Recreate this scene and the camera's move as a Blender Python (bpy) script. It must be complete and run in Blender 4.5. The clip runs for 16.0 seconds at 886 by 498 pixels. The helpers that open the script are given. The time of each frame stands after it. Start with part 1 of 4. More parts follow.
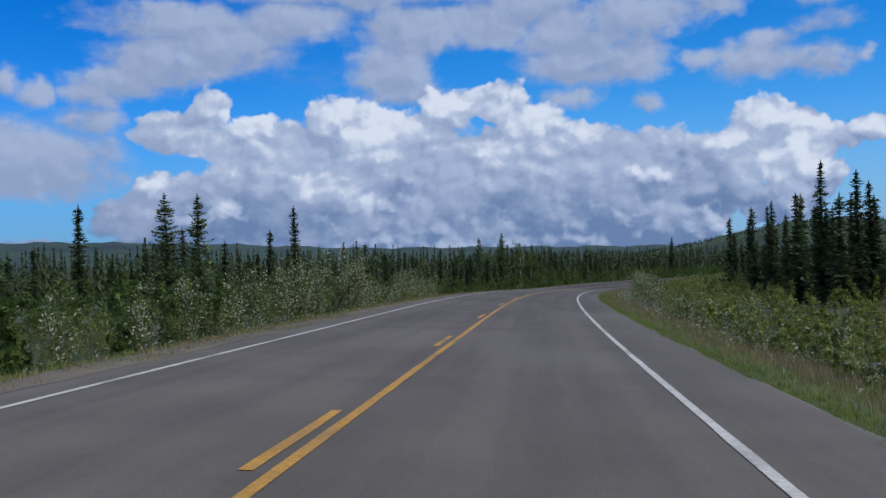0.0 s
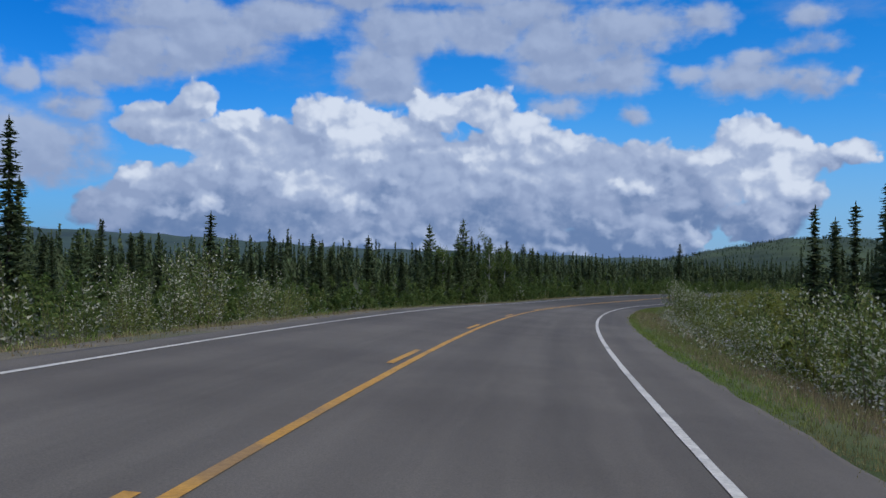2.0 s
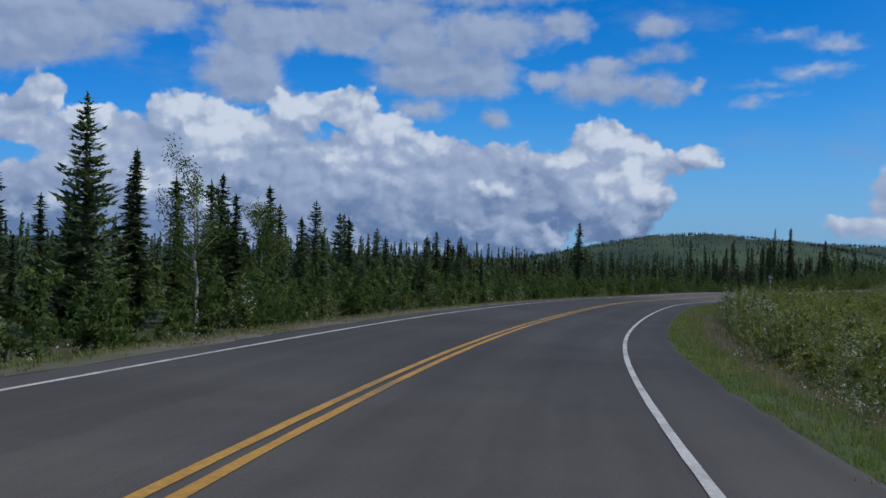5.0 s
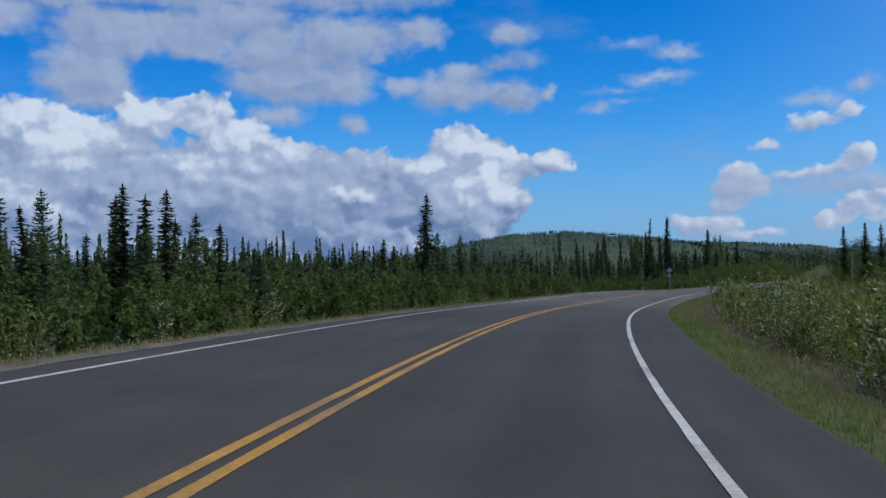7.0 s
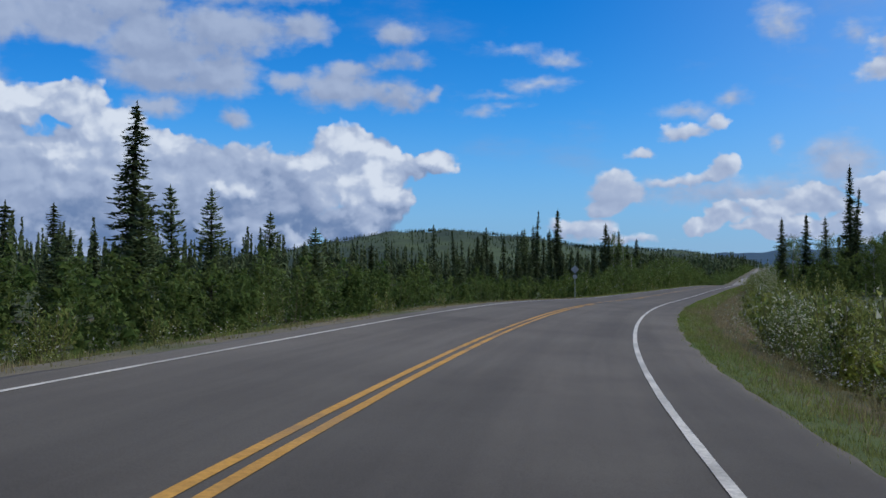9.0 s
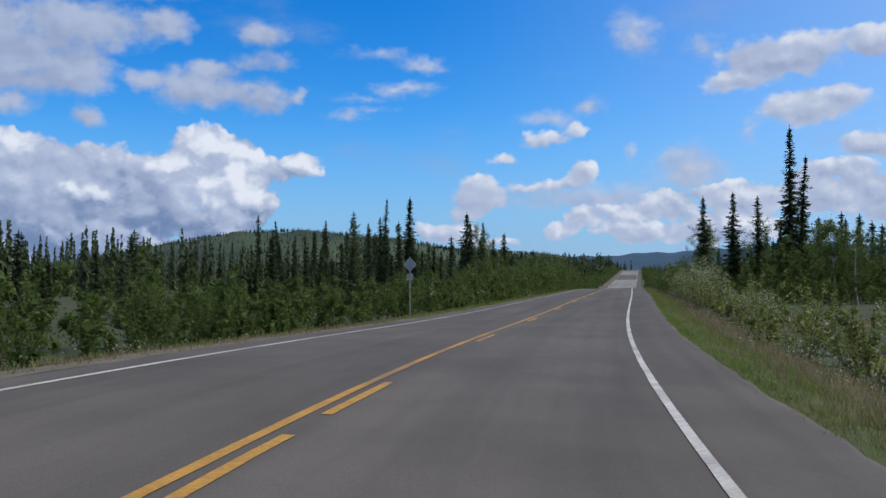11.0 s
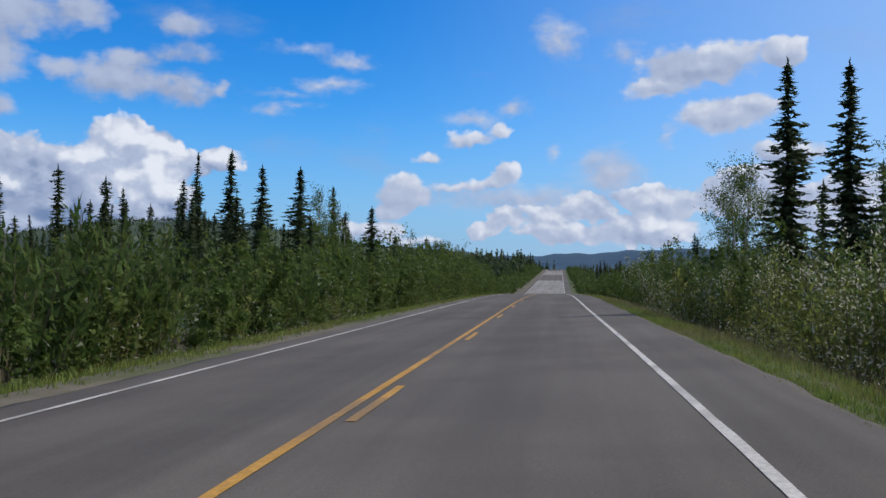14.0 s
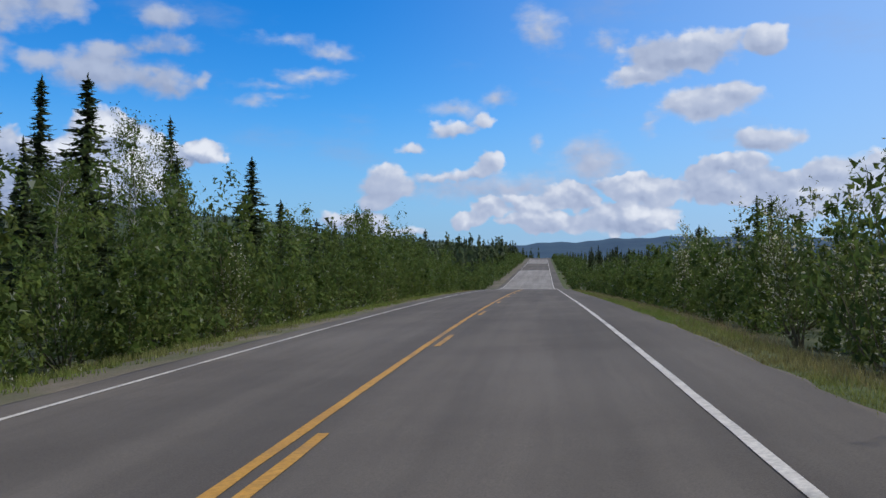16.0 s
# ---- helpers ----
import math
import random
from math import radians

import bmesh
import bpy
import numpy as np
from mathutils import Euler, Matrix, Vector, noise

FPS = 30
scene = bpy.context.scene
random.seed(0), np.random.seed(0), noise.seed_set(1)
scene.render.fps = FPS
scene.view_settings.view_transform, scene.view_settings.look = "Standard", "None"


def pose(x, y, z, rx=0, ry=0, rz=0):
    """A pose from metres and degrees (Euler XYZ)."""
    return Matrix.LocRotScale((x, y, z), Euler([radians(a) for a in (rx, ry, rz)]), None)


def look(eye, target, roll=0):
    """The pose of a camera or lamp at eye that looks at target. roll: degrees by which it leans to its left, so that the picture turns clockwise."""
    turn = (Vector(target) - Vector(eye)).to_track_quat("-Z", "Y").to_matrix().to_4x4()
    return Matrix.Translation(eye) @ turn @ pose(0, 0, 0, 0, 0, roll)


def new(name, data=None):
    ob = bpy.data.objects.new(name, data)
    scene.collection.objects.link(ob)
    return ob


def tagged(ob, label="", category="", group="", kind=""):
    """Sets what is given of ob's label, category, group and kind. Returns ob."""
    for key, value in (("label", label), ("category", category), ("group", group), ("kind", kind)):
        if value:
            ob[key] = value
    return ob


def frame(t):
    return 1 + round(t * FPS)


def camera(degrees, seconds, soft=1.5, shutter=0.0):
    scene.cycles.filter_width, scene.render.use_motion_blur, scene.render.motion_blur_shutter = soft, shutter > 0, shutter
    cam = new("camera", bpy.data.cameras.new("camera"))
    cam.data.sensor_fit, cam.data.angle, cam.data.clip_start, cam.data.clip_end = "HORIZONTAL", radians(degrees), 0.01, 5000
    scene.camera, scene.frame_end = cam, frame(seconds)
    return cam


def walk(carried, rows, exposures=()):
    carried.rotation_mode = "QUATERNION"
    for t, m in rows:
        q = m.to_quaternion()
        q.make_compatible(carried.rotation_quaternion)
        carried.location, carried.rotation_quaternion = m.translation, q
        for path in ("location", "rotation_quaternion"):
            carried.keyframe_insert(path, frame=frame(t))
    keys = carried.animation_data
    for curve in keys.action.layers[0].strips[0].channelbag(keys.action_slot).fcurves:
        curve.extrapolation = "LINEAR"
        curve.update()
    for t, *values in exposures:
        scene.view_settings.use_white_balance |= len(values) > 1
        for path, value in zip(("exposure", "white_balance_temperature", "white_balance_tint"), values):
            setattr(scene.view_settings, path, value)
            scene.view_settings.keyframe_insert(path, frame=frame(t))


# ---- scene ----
# The camera: carried along the right-hand lane of a two-lane highway.
cam = camera(52.3, 16.0, soft=1.5)
PATH = [
    (0.0, 2.10, 0.00, 1.145, 6.13, 0.70, 1.91),
    (0.5, 2.22, 10.15, 0.892, 6.11, 0.42, 1.53),
    (1.0, 2.32, 20.29, 0.651, 6.10, -0.02, 0.51),
    (1.5, 2.36, 30.43, 0.442, 5.82, 0.15, -0.92),
    (2.0, 2.48, 40.56, 0.244, 4.89, 0.93, -0.74),
    (2.5, 2.87, 50.68, 0.023, 4.12, 0.03, -0.21),
    (3.0, 3.43, 60.77, -0.221, 3.43, 0.73, 0.98),
    (3.5, 4.05, 70.84, -0.469, 2.05, 0.81, 0.59),
    (4.0, 4.85, 80.88, -0.720, 0.31, 0.90, 0.20),
    (4.5, 5.91, 90.88, -0.982, -1.67, 0.98, -0.19),
    (5.0, 7.33, 100.84, -1.251, -3.80, 1.07, -0.58),
    (5.5, 9.16, 110.73, -1.514, -6.04, 0.81, -0.52),
    (6.0, 11.42, 120.52, -1.783, -8.45, 0.86, -0.46),
    (6.5, 14.09, 130.21, -2.039, -10.38, 1.28, 0.52),
    (7.0, 17.12, 139.79, -2.237, -12.53, 1.38, 1.06),
    (7.5, 20.49, 149.26, -2.344, -14.53, 1.20, 0.89),
    (8.0, 24.19, 158.63, -2.420, -16.49, 1.59, 0.79),
    (8.5, 28.22, 167.86, -2.545, -18.12, 1.09, -0.53),
    (9.0, 32.57, 176.95, -2.741, -20.02, 1.29, 0.04),
    (9.5, 37.24, 185.85, -2.951, -22.28, 1.33, -0.17),
    (10.0, 42.24, 194.58, -3.107, -24.23, 1.41, 0.37),
    (10.5, 47.55, 203.11, -3.197, -26.42, 1.53, 0.32),
    (11.0, 53.19, 211.43, -3.266, -28.54, 1.50, 0.28),
    (11.5, 59.13, 219.55, -3.357, -30.46, 1.48, 0.24),
    (12.0, 65.33, 227.50, -3.481, -32.00, 1.45, 0.20),
    (12.5, 71.72, 235.31, -3.600, -32.99, 1.36, -0.59),
    (13.0, 78.26, 243.04, -3.673, -33.49, 1.25, -0.20),
    (13.5, 84.78, 250.81, -3.692, -33.42, 1.82, -0.07),
    (14.0, 91.24, 258.64, -3.705, -33.45, 1.42, -0.56),
    (14.5, 97.76, 266.43, -3.746, -33.40, 1.11, -0.35),
    (15.0, 104.31, 274.19, -3.810, -34.00, 1.44, 0.51),
    (15.5, 110.89, 281.92, -3.881, -34.06, 1.31, 0.53),
    (16.0, 117.48, 289.63, -3.948, -34.43, 0.81, 0.08),
]
walk(cam, [(t, pose(x, y, z, 90 + pitch, lean, yaw)) for t, x, y, z, yaw, pitch, lean in PATH],
     [(0, -0.25, 5750, 10), (2.5, -0.27, 5750, 10), (3.5, -0.3, 5700, 9), (5.3, -0.45, 5650, 8), (7.0, -0.35, 5600, 8), (8.2, -0.26, 5800, 9), (9.3, -0.24, 5850, 9), (10.2, -0.14, 5950, 10), (12.3, -0.08, 6150, 11),
      (16, -0.08, 6150, 11)])

# ---------------------------------------------------------------- sky, sun, exposure
SUN_AZ, SUN_EL = 113.0, 47.0          # degrees clockwise from +y, and above the horizon


def add(nt, kind, **sets):
    n = nt.nodes.new(kind)
    for k, v in sets.items():
        configure(n, k, v)
    return n


def configure(n, k, v):
    if k == "operation":
        n.operation = v
    elif k == "blend_type":
        n.blend_type = v
    elif k == "data_type":
        n.data_type = v
    elif k == "noise_dimensions":
        n.noise_dimensions = v
    elif k == "clamp":
        n.use_clamp = v
    elif k == "feature":
        n.feature = v
    elif k == "interpolation_type":
        n.interpolation_type = v


def wire(nt, *links):
    for a, b in links:
        nt.links.new(a, b)


def math_node(nt, op, a, b=None, c=None, clamp=False):
    n = add(nt, "ShaderNodeMath", operation=op, clamp=clamp)
    for i, v in enumerate((a, b, c)):
        if v is None:
            continue
        if isinstance(v, (int, float)):
            n.inputs[i].default_value = v
        else:
            nt.links.new(v, n.inputs[i])
    return n.outputs[0]


def vec_node(nt, op, a, b=None):
    n = add(nt, "ShaderNodeVectorMath", operation=op)
    for i, v in enumerate((a, b)):
        if v is None:
            continue
        if isinstance(v, (tuple, list)):
            n.inputs[i].default_value = v
        else:
            nt.links.new(v, n.inputs[i])
    return n.outputs["Value"] if op == "LENGTH" else n.outputs[0]


def noise_node(nt, vec, scale, detail=4, rough=0.55, dims="3D", color=False):
    n = add(nt, "ShaderNodeTexNoise", noise_dimensions=dims)
    n.inputs["Scale"].default_value, n.inputs["Detail"].default_value, n.inputs["Roughness"].default_value = scale, detail, rough
    nt.links.new(vec, n.inputs["Vector"])
    return n.outputs["Color" if color else "Fac"]


def ramp(nt, val, lo, hi, a=0.0, b=1.0):
    n = add(nt, "ShaderNodeMapRange", interpolation_type="SMOOTHSTEP")
    for i, v in enumerate((lo, hi, a, b)):
        n.inputs[i + 1].default_value = v
    nt.links.new(val, n.inputs[0])
    return n.outputs[0]


def mix_rgb(nt, fac, a, b, blend="MIX"):
    n = add(nt, "ShaderNodeMix", data_type="RGBA", blend_type=blend)
    for sock, v in ((n.inputs["Factor"], fac), (n.inputs[6], a), (n.inputs[7], b)):
        if isinstance(v, (int, float)):
            sock.default_value = v
        elif isinstance(v, (tuple, list)):
            sock.default_value = (*v, 1.0)
        else:
            nt.links.new(v, sock)
    return n.outputs[2]


# Clouds by bearing (clockwise from +y) and height above the horizon, with half sizes, all in degrees.
HIGH_WEST = [(-27.4, 10.4, 1.8, 0.93), (-25.3, 11.3, 3.2, 1.2), (-22.7, 12.6, 4.6, 1.8), (-19.0, 13.7, 4.6, 1.9), (-15.3, 14.9, 4.3, 1.4), (-21.7, 14.8, 6.1, 1.4), (-30.2, 10.2, 1.2, 1.0),
             (-31.7, 11.0, 0.8, 0.8), (-27.4, 8.9, 2.1, 0.8), (-30.3, 6.2, 5.4, 2.3), (-32.9, 7.6, 3.5, 1.5), (-11.8, 17.1, 8.0, 1.5)]
HIGH_MID = [(-8.7, 12.2, 3.0, 2.2), (-7.6, 14.4, 3.8, 1.8), (-8.3, 10.6, 3.0, 0.9), (-2.6, 14.7, 3.9, 1.6), (-0.1, 15.5, 4.3, 1.1), (2.7, 13.8, 4.3, 1.9), (6.2, 14.4, 4.7, 1.65),
            (3.1, 11.8, 4.3, 1.5), (6.2, 12.0, 2.5, 1.5), (2.4, 9.9, 2.2, 0.7), (7.0, 9.3, 1.2, 0.7), (10.9, 15.0, 2.1, 1.1), (-1.4, 17.7, 14.4, 1.8)]
HIGH_EAST = [(13.5, 11.2, 3.0, 1.3), (10.2, 11.6, 1.7, 0.7), (17.1, 11.0, 2.1, 1.0), (17.2, 13.1, 1.9, 0.6), (19.3, 11.2, 0.5, 0.5), (14.1, 12.5, 1.6, 0.65), (17.5, 14.7, 1.5, 0.7)]
BANK_TOWERS = [(-7.2, 8.0, 2.4, 1.5), (-12.5, 8.9, 2.9, 1.8), (-10.3, 7.7, 3.6, 2.1), (-5.3, 9.4, 2.2, 1.5), (-2.3, 9.6, 2.6, 1.4), (-0.1, 8.1, 1.9, 1.6), (2.9, 7.8, 2.1, 0.7), (-20.4, 9.7, 1.7, 1.4),
               (-22.4, 8.4, 2.3, 1.5), (-17.9, 8.1, 1.1, 1.2), (-23.8, 5.4, 1.3, 0.7), (-15.8, 6.7, 5.4, 2.5)]
BANK_BODY = [(-12.0, 3.6, 11.8, 3.0), (-3.1, 4.8, 10.8, 3.9), (6.1, 4.9, 6.8, 3.4), (-20.7, 2.8, 6.8, 3.2), (-11.3, 0.8, 15.0, 1.6), (1.6, 1.0, 11.8, 1.6), (-24.3, 3.2, 2.1, 1.4),
             (-32.6, 0.9, 8, 1.4)]
BANK_EAST = [(17.9, 6.6, 1.5, 0.8), (15.9, 4.4, 2.2, 1.6), (14.4, 2.8, 2.5, 1.4), (13.9, 7.6, 2.9, 1.4), (16.0, 7.4, 1.4, 0.9), (19.5, 6.9, 1.5, 0.9), (17.5, 6.3, 1.8, 0.9), (15.2, 5.8, 2.9, 1.9), (15.4, 4.1, 2.0, 1.4), (11.6, 5.8, 2.1, 1.8),
             (11.3, 2.0, 1.0, 0.6), (13.4, 1.9, 0.9, 0.3), (9.8, 2.6, 2.9, 1.4)]
IN_SUN = [(-12.5, 9.6, 3.0, 1.3), (-10.0, 8.1, 2.5, 2.0), (-5.4, 9.9, 2.2, 1.2), (-2.1, 9.8, 2.7, 1.3), (-0.3, 8.4, 1.9, 1.4), (2.9, 7.9, 2.0, 0.5), (-3.2, 6.7, 1.1, 0.6),
          (-16.6, 5.6, 1.1, 0.5), (-23.8, 5.4, 1.2, 0.6), (-20.9, 6.5, 1.4, 0.5), (-13.5, 5.2, 2.1, 0.7), (-18.2, 8.6, 1.1, 0.8), (13.9, 7.8, 3.0, 1.3), (15.8, 7.5, 1.4, 0.8),
          (19.5, 7.0, 1.5, 0.8), (15.4, 5.1, 2.0, 1.6), (11.1, 2.1, 0.9, 0.5), (-20.3, 3.6, 1.4, 0.4), (-10.6, 3.8, 1.1, 0.36), (7.4, 4.9, 1.4, 0.43)]
FAIR = [(34.2, 5.4, 2.0, 0.36), (35.6, 5.6, 1.6, 0.42), (35.1, 8.3, 1.65, 0.54), (37.1, 8.9, 0.86, 0.61), (32.2, 7.1, 1.1, 0.4), (31.0, 5.0, 1.65, 1.3), (30.2, 4.0, 1.6, 0.65), (27.7, 2.7, 1.65, 0.65), (29.0, 2.6, 2.1, 0.8), (31.5, 1.8, 2.2, 0.43),
        (37.8, 6.4, 0.8, 0.72), (36.7, 5.7, 1.4, 0.5), (48.8, 12.6, 3.9, 1.5), (46.9, 11.6, 2.7, 0.9), (54.1, 13.2, 1.6, 1.0), (51.2, 13.4, 2.2, 0.9), (50.7, 9.7, 2.9, 1.3), (52.5, 10.3, 1.4, 0.86),
        (54.3, 7.4, 2.4, 0.9), (58.2, 5.3, 2.2, 0.9), (60.3, 5.7, 1.4, 0.8)]
WISPS = [(24.2, 13.6, 1.9, 0.5), (27.3, 13.0, 1.9, 0.54), (26.2, 11.6, 2.5, 0.57), (23.5, 11.0, 2.2, 0.32), (22.6, 10.0, 1.65, 0.5), (24.1, 10.4, 1.4, 0.3), (35.6, 9.5, 2.1, 0.57), (37.8, 10.2, 1.3, 0.65),
         (34.6, 5.4, 2.3, 0.5), (40.7, 14.6, 1.4, 1.5), (44.7, 13.6, 1.2, 0.8), (44.0, 6.2, 2.7, 1.6), (40.7, 7.6, 0.55, 0.5), (30.5, 4.7, 1.5, 0.65), (47.6, 8.4, 0.8, 0.7), (38.4, 4.7, 7.2, 1.1)]
LOW_BANK = [(37.5, 3.5, 1.9, 0.9), (39.6, 3.7, 1.9, 0.95), (42.6, 4.0, 2.2, 1.1), (46.1, 4.4, 2.2, 1.0), (47.9, 4.4, 1.7, 1.2), (41.2, 2.5, 4.7, 0.8), (45.7, 2.7, 4.0, 1.2), (36.2, 2.7, 1.8, 0.65),
            (51.4, 4.5, 3.4, 1.4), (52.4, 6.0, 2.1, 0.9), (55.8, 4.2, 4.3, 1.8), (62, 4, 5, 1.8)]


def billow_group():
    """Node group: bends a bearing and height a little, and gives the relief of rounded billows there."""
    g = bpy.data.node_groups.new("billows", "ShaderNodeTree")
    g.interface.new_socket("Vector", in_out="INPUT", socket_type="NodeSocketVector")
    g.interface.new_socket("Bent", in_out="OUTPUT", socket_type="NodeSocketVector")
    g.interface.new_socket("Relief", in_out="OUTPUT", socket_type="NodeSocketFloat")
    i, o = g.nodes.new("NodeGroupInput"), g.nodes.new("NodeGroupOutput")
    p = i.outputs[0]
    for scale, detail, amp in ((0.22, 1, (1.6, 1.0, 0)), (0.7, 2, (1.4, 1.0, 0)), (2.2, 2, (0.3, 0.26, 0))):
        p = vec_node(g, "ADD", p, vec_node(g, "MULTIPLY", vec_node(g, "SUBTRACT", noise_node(g, i.outputs[0], scale, detail, 0.6, color=True), (0.5, 0.5, 0.5)), amp))
    total = None
    for scale, weight in ((0.38, 0.85), (0.9, 0.6), (2.0, 0.2)):
        puff = add(g, "ShaderNodeTexVoronoi", feature="SMOOTH_F1")
        puff.inputs["Scale"].default_value, puff.inputs["Smoothness"].default_value = scale, 0.5
        wire(g, (vec_node(g, "MULTIPLY", p, (1.0, 1.25, 1.0)), puff.inputs["Vector"]))
        v = math_node(g, "MULTIPLY", math_node(g, "SUBTRACT", 0.45, puff.outputs["Distance"]), weight)
        total = v if total is None else math_node(g, "ADD", total, v)
    wire(g, (p, o.inputs[0]), (total, o.inputs[1]))
    return g


def cloud_group(name, blobs):
    """Node group: from a bearing and height, how deep inside the given clouds that direction lies."""
    g = bpy.data.node_groups.new(name, "ShaderNodeTree")
    g.interface.new_socket("Vector", in_out="INPUT", socket_type="NodeSocketVector")
    g.interface.new_socket("Value", in_out="OUTPUT", socket_type="NodeSocketFloat")
    i, o = g.nodes.new("NodeGroupInput"), g.nodes.new("NodeGroupOutput")
    best = None
    for az, el, w, h in blobs:
        d = vec_node(g, "LENGTH", vec_node(g, "MULTIPLY", vec_node(g, "SUBTRACT", i.outputs[0], (az, el, 0)), (1 / w, 1 / h, 0)))
        d = math_node(g, "MULTIPLY", math_node(g, "SUBTRACT", 1.0, d), min(w, h) ** 0.5)
        best = d if best is None else math_node(g, "SMOOTH_MAX", best, d, 0.22)
    wire(g, (best, o.inputs[0]))
    return g


def build_world():
    w = bpy.data.worlds.new("sky")
    scene.world = w
    w.use_nodes = True
    nt = w.node_tree
    nt.nodes.clear()
    sky = nt.nodes.new("ShaderNodeTexSky")
    sky.sky_type, sky.sun_disc = "NISHITA", False
    sky.sun_elevation, sky.sun_rotation = radians(SUN_EL), radians(SUN_AZ)
    sky.air_density, sky.dust_density, sky.ozone_density = 1.0, 0.0, 3.0
    tint = nt.nodes.new("ShaderNodeHueSaturation")
    tint.inputs["Saturation"].default_value, tint.inputs["Value"].default_value = SKY_SAT, SKY_VAL
    wire(nt, (sky.outputs[0], tint.inputs["Color"]))
    co = nt.nodes.new("ShaderNodeTexCoord")
    sep = nt.nodes.new("ShaderNodeSeparateXYZ")
    wire(nt, (co.outputs["Generated"], sep.inputs[0]))
    az = math_node(nt, "MULTIPLY", math_node(nt, "ARCTAN2", sep.outputs[0], sep.outputs[1]), 57.2958)
    el = math_node(nt, "MULTIPLY", math_node(nt, "ARCSINE", sep.outputs[2]), 57.2958)
    comb = nt.nodes.new("ShaderNodeCombineXYZ")
    wire(nt, (az, comb.inputs[0]), (el, comb.inputs[1]))
    p = comb.outputs[0]
    # scattered clouds over the rest of the sky, behind and above the road
    around = math_node(nt, "SUBTRACT", noise_node(nt, vec_node(nt, "MULTIPLY", co.outputs["Generated"], (1, 1, 2.2)), 2.6, 6, 0.6), 0.46)
    outside = math_node(nt, "MAXIMUM", ramp(nt, el, 19, 28), math_node(nt, "MAXIMUM", ramp(nt, az, 62, 74), ramp(nt, az, -38, -50)))
    colour = mix_rgb(nt, 1.0, tint.outputs[0], SKY_TINT, "MULTIPLY")
    # pale haze low over the horizon
    colour = mix_rgb(nt, ramp(nt, el, 11.0, 0.0, 0.0, 0.72), colour, SKY_LOW)
    # brighter, milkier air towards the sun
    colour = mix_rgb(nt, ramp(nt, az, 24, 76, 0.0, 0.72), colour, SKY_MILK)
    # deeper blue away from the sun
    colour = mix_rgb(nt, ramp(nt, az, 8, -32, 0.0, 1.0), colour, mix_rgb(nt, 1.0, colour, (0.62, 0.78, 0.9), "MULTIPLY"))
    around_a = math_node(nt, "MULTIPLY", ramp(nt, around, 0.0, 0.09), outside)
    colour = mix_rgb(nt, math_node(nt, "MULTIPLY", around_a, 0.92), colour, CLOUD_OVER)
    thin = noise_node(nt, vec_node(nt, "MULTIPLY", p, (0.5, 1.3, 1)), 0.16, 7, 0.62)
    colour = mix_rgb(nt, ramp(nt, thin, 0.52, 0.8, 0.0, 0.4), colour, CLOUD_MID)
    billows = billow_group()
    here, lee = nt.nodes.new("ShaderNodeGroup"), nt.nodes.new("ShaderNodeGroup")
    here.node_tree = lee.node_tree = billows
    wire(nt, (p, here.inputs[0]), (vec_node(nt, "ADD", p, (0.34, 0.42, 0)), lee.inputs[0]))
    bent, relief = here.outputs[0], here.outputs[1]
    # a side turned to the sun has thinner cloud towards the sun
    facing = math_node(nt, "SUBTRACT", relief, lee.outputs[1])
    grain = math_node(nt, "SUBTRACT", noise_node(nt, p, 0.42, 5, 0.58), 0.5)
    broad = math_node(nt, "SUBTRACT", noise_node(nt, vec_node(nt, "MULTIPLY", p, (0.7, 1.4, 1)), 0.2, 4, 0.55), 0.5)
    wisp = math_node(nt, "SUBTRACT", noise_node(nt, vec_node(nt, "MULTIPLY", p, (0.55, 1.25, 1)), 0.8, 6, 0.62), 0.5)

    def depth(group, at):
        n = nt.nodes.new("ShaderNodeGroup")
        n.node_tree = group
        wire(nt, (at, n.inputs[0]))
        return n.outputs[0]

    def total(*terms):
        out = None
        for v, k in terms:
            v = math_node(nt, "MULTIPLY", v, k)
            out = v if out is None else math_node(nt, "ADD", out, v)
        return out

    # name, clouds, billow, step to the sun, opaque from-to, raggedness, tone: level, form, facing, depth
    for name, blobs, puffy, step, edge, ragged, level, form, turn, deep in (
            ("high_clouds", HIGH_WEST + HIGH_MID + HIGH_EAST, 0.4, (0.5, 0.6, 0), (-0.3, 0.5), 0.9, 0.2, 0.3, 0.35, 0.05),
            ("wisps", WISPS, 0.4, (0.4, 0.4, 0), (-0.25, 1.15), 1.6, 0.4, 0.15, 0.4, 0.0),
            ("cloud_bank", BANK_TOWERS + BANK_BODY + BANK_EAST, 0.75, (0.5, 0.7, 0), (-0.1, 0.16), 0.12, 0.06, 0.25, 0.85, 0.0),
            ("low_bank", LOW_BANK, 0.85, (0.3, 0.4, 0), (-0.06, 0.16), 0.25, 0.62, 0.5, 0.9, 0.2),
            ("fair_clouds", FAIR, 0.55, (0.3, 0.45, 0), (-0.12, 0.3), 0.7, 0.55, 0.6, 0.5, 0.25)):
        g = cloud_group(name, blobs)
        mass = depth(g, bent)
        sunward = depth(g, vec_node(nt, "ADD", bent, step))
        alpha = ramp(nt, total((mass, 1.0), (relief, puffy), (wisp, ragged), (grain, 0.25)), *edge)
        if name == "high_clouds":
            alpha = math_node(nt, "MULTIPLY", alpha, ramp(nt, math_node(nt, "ADD", grain, broad), -0.32, -0.08, 0.5, 0.97))
        tone = total((math_node(nt, "SUBTRACT", mass, sunward), form), (facing, turn), (grain, 0.6), (broad, 0.9), (math_node(nt, "MAXIMUM", mass, 0.0), -deep))
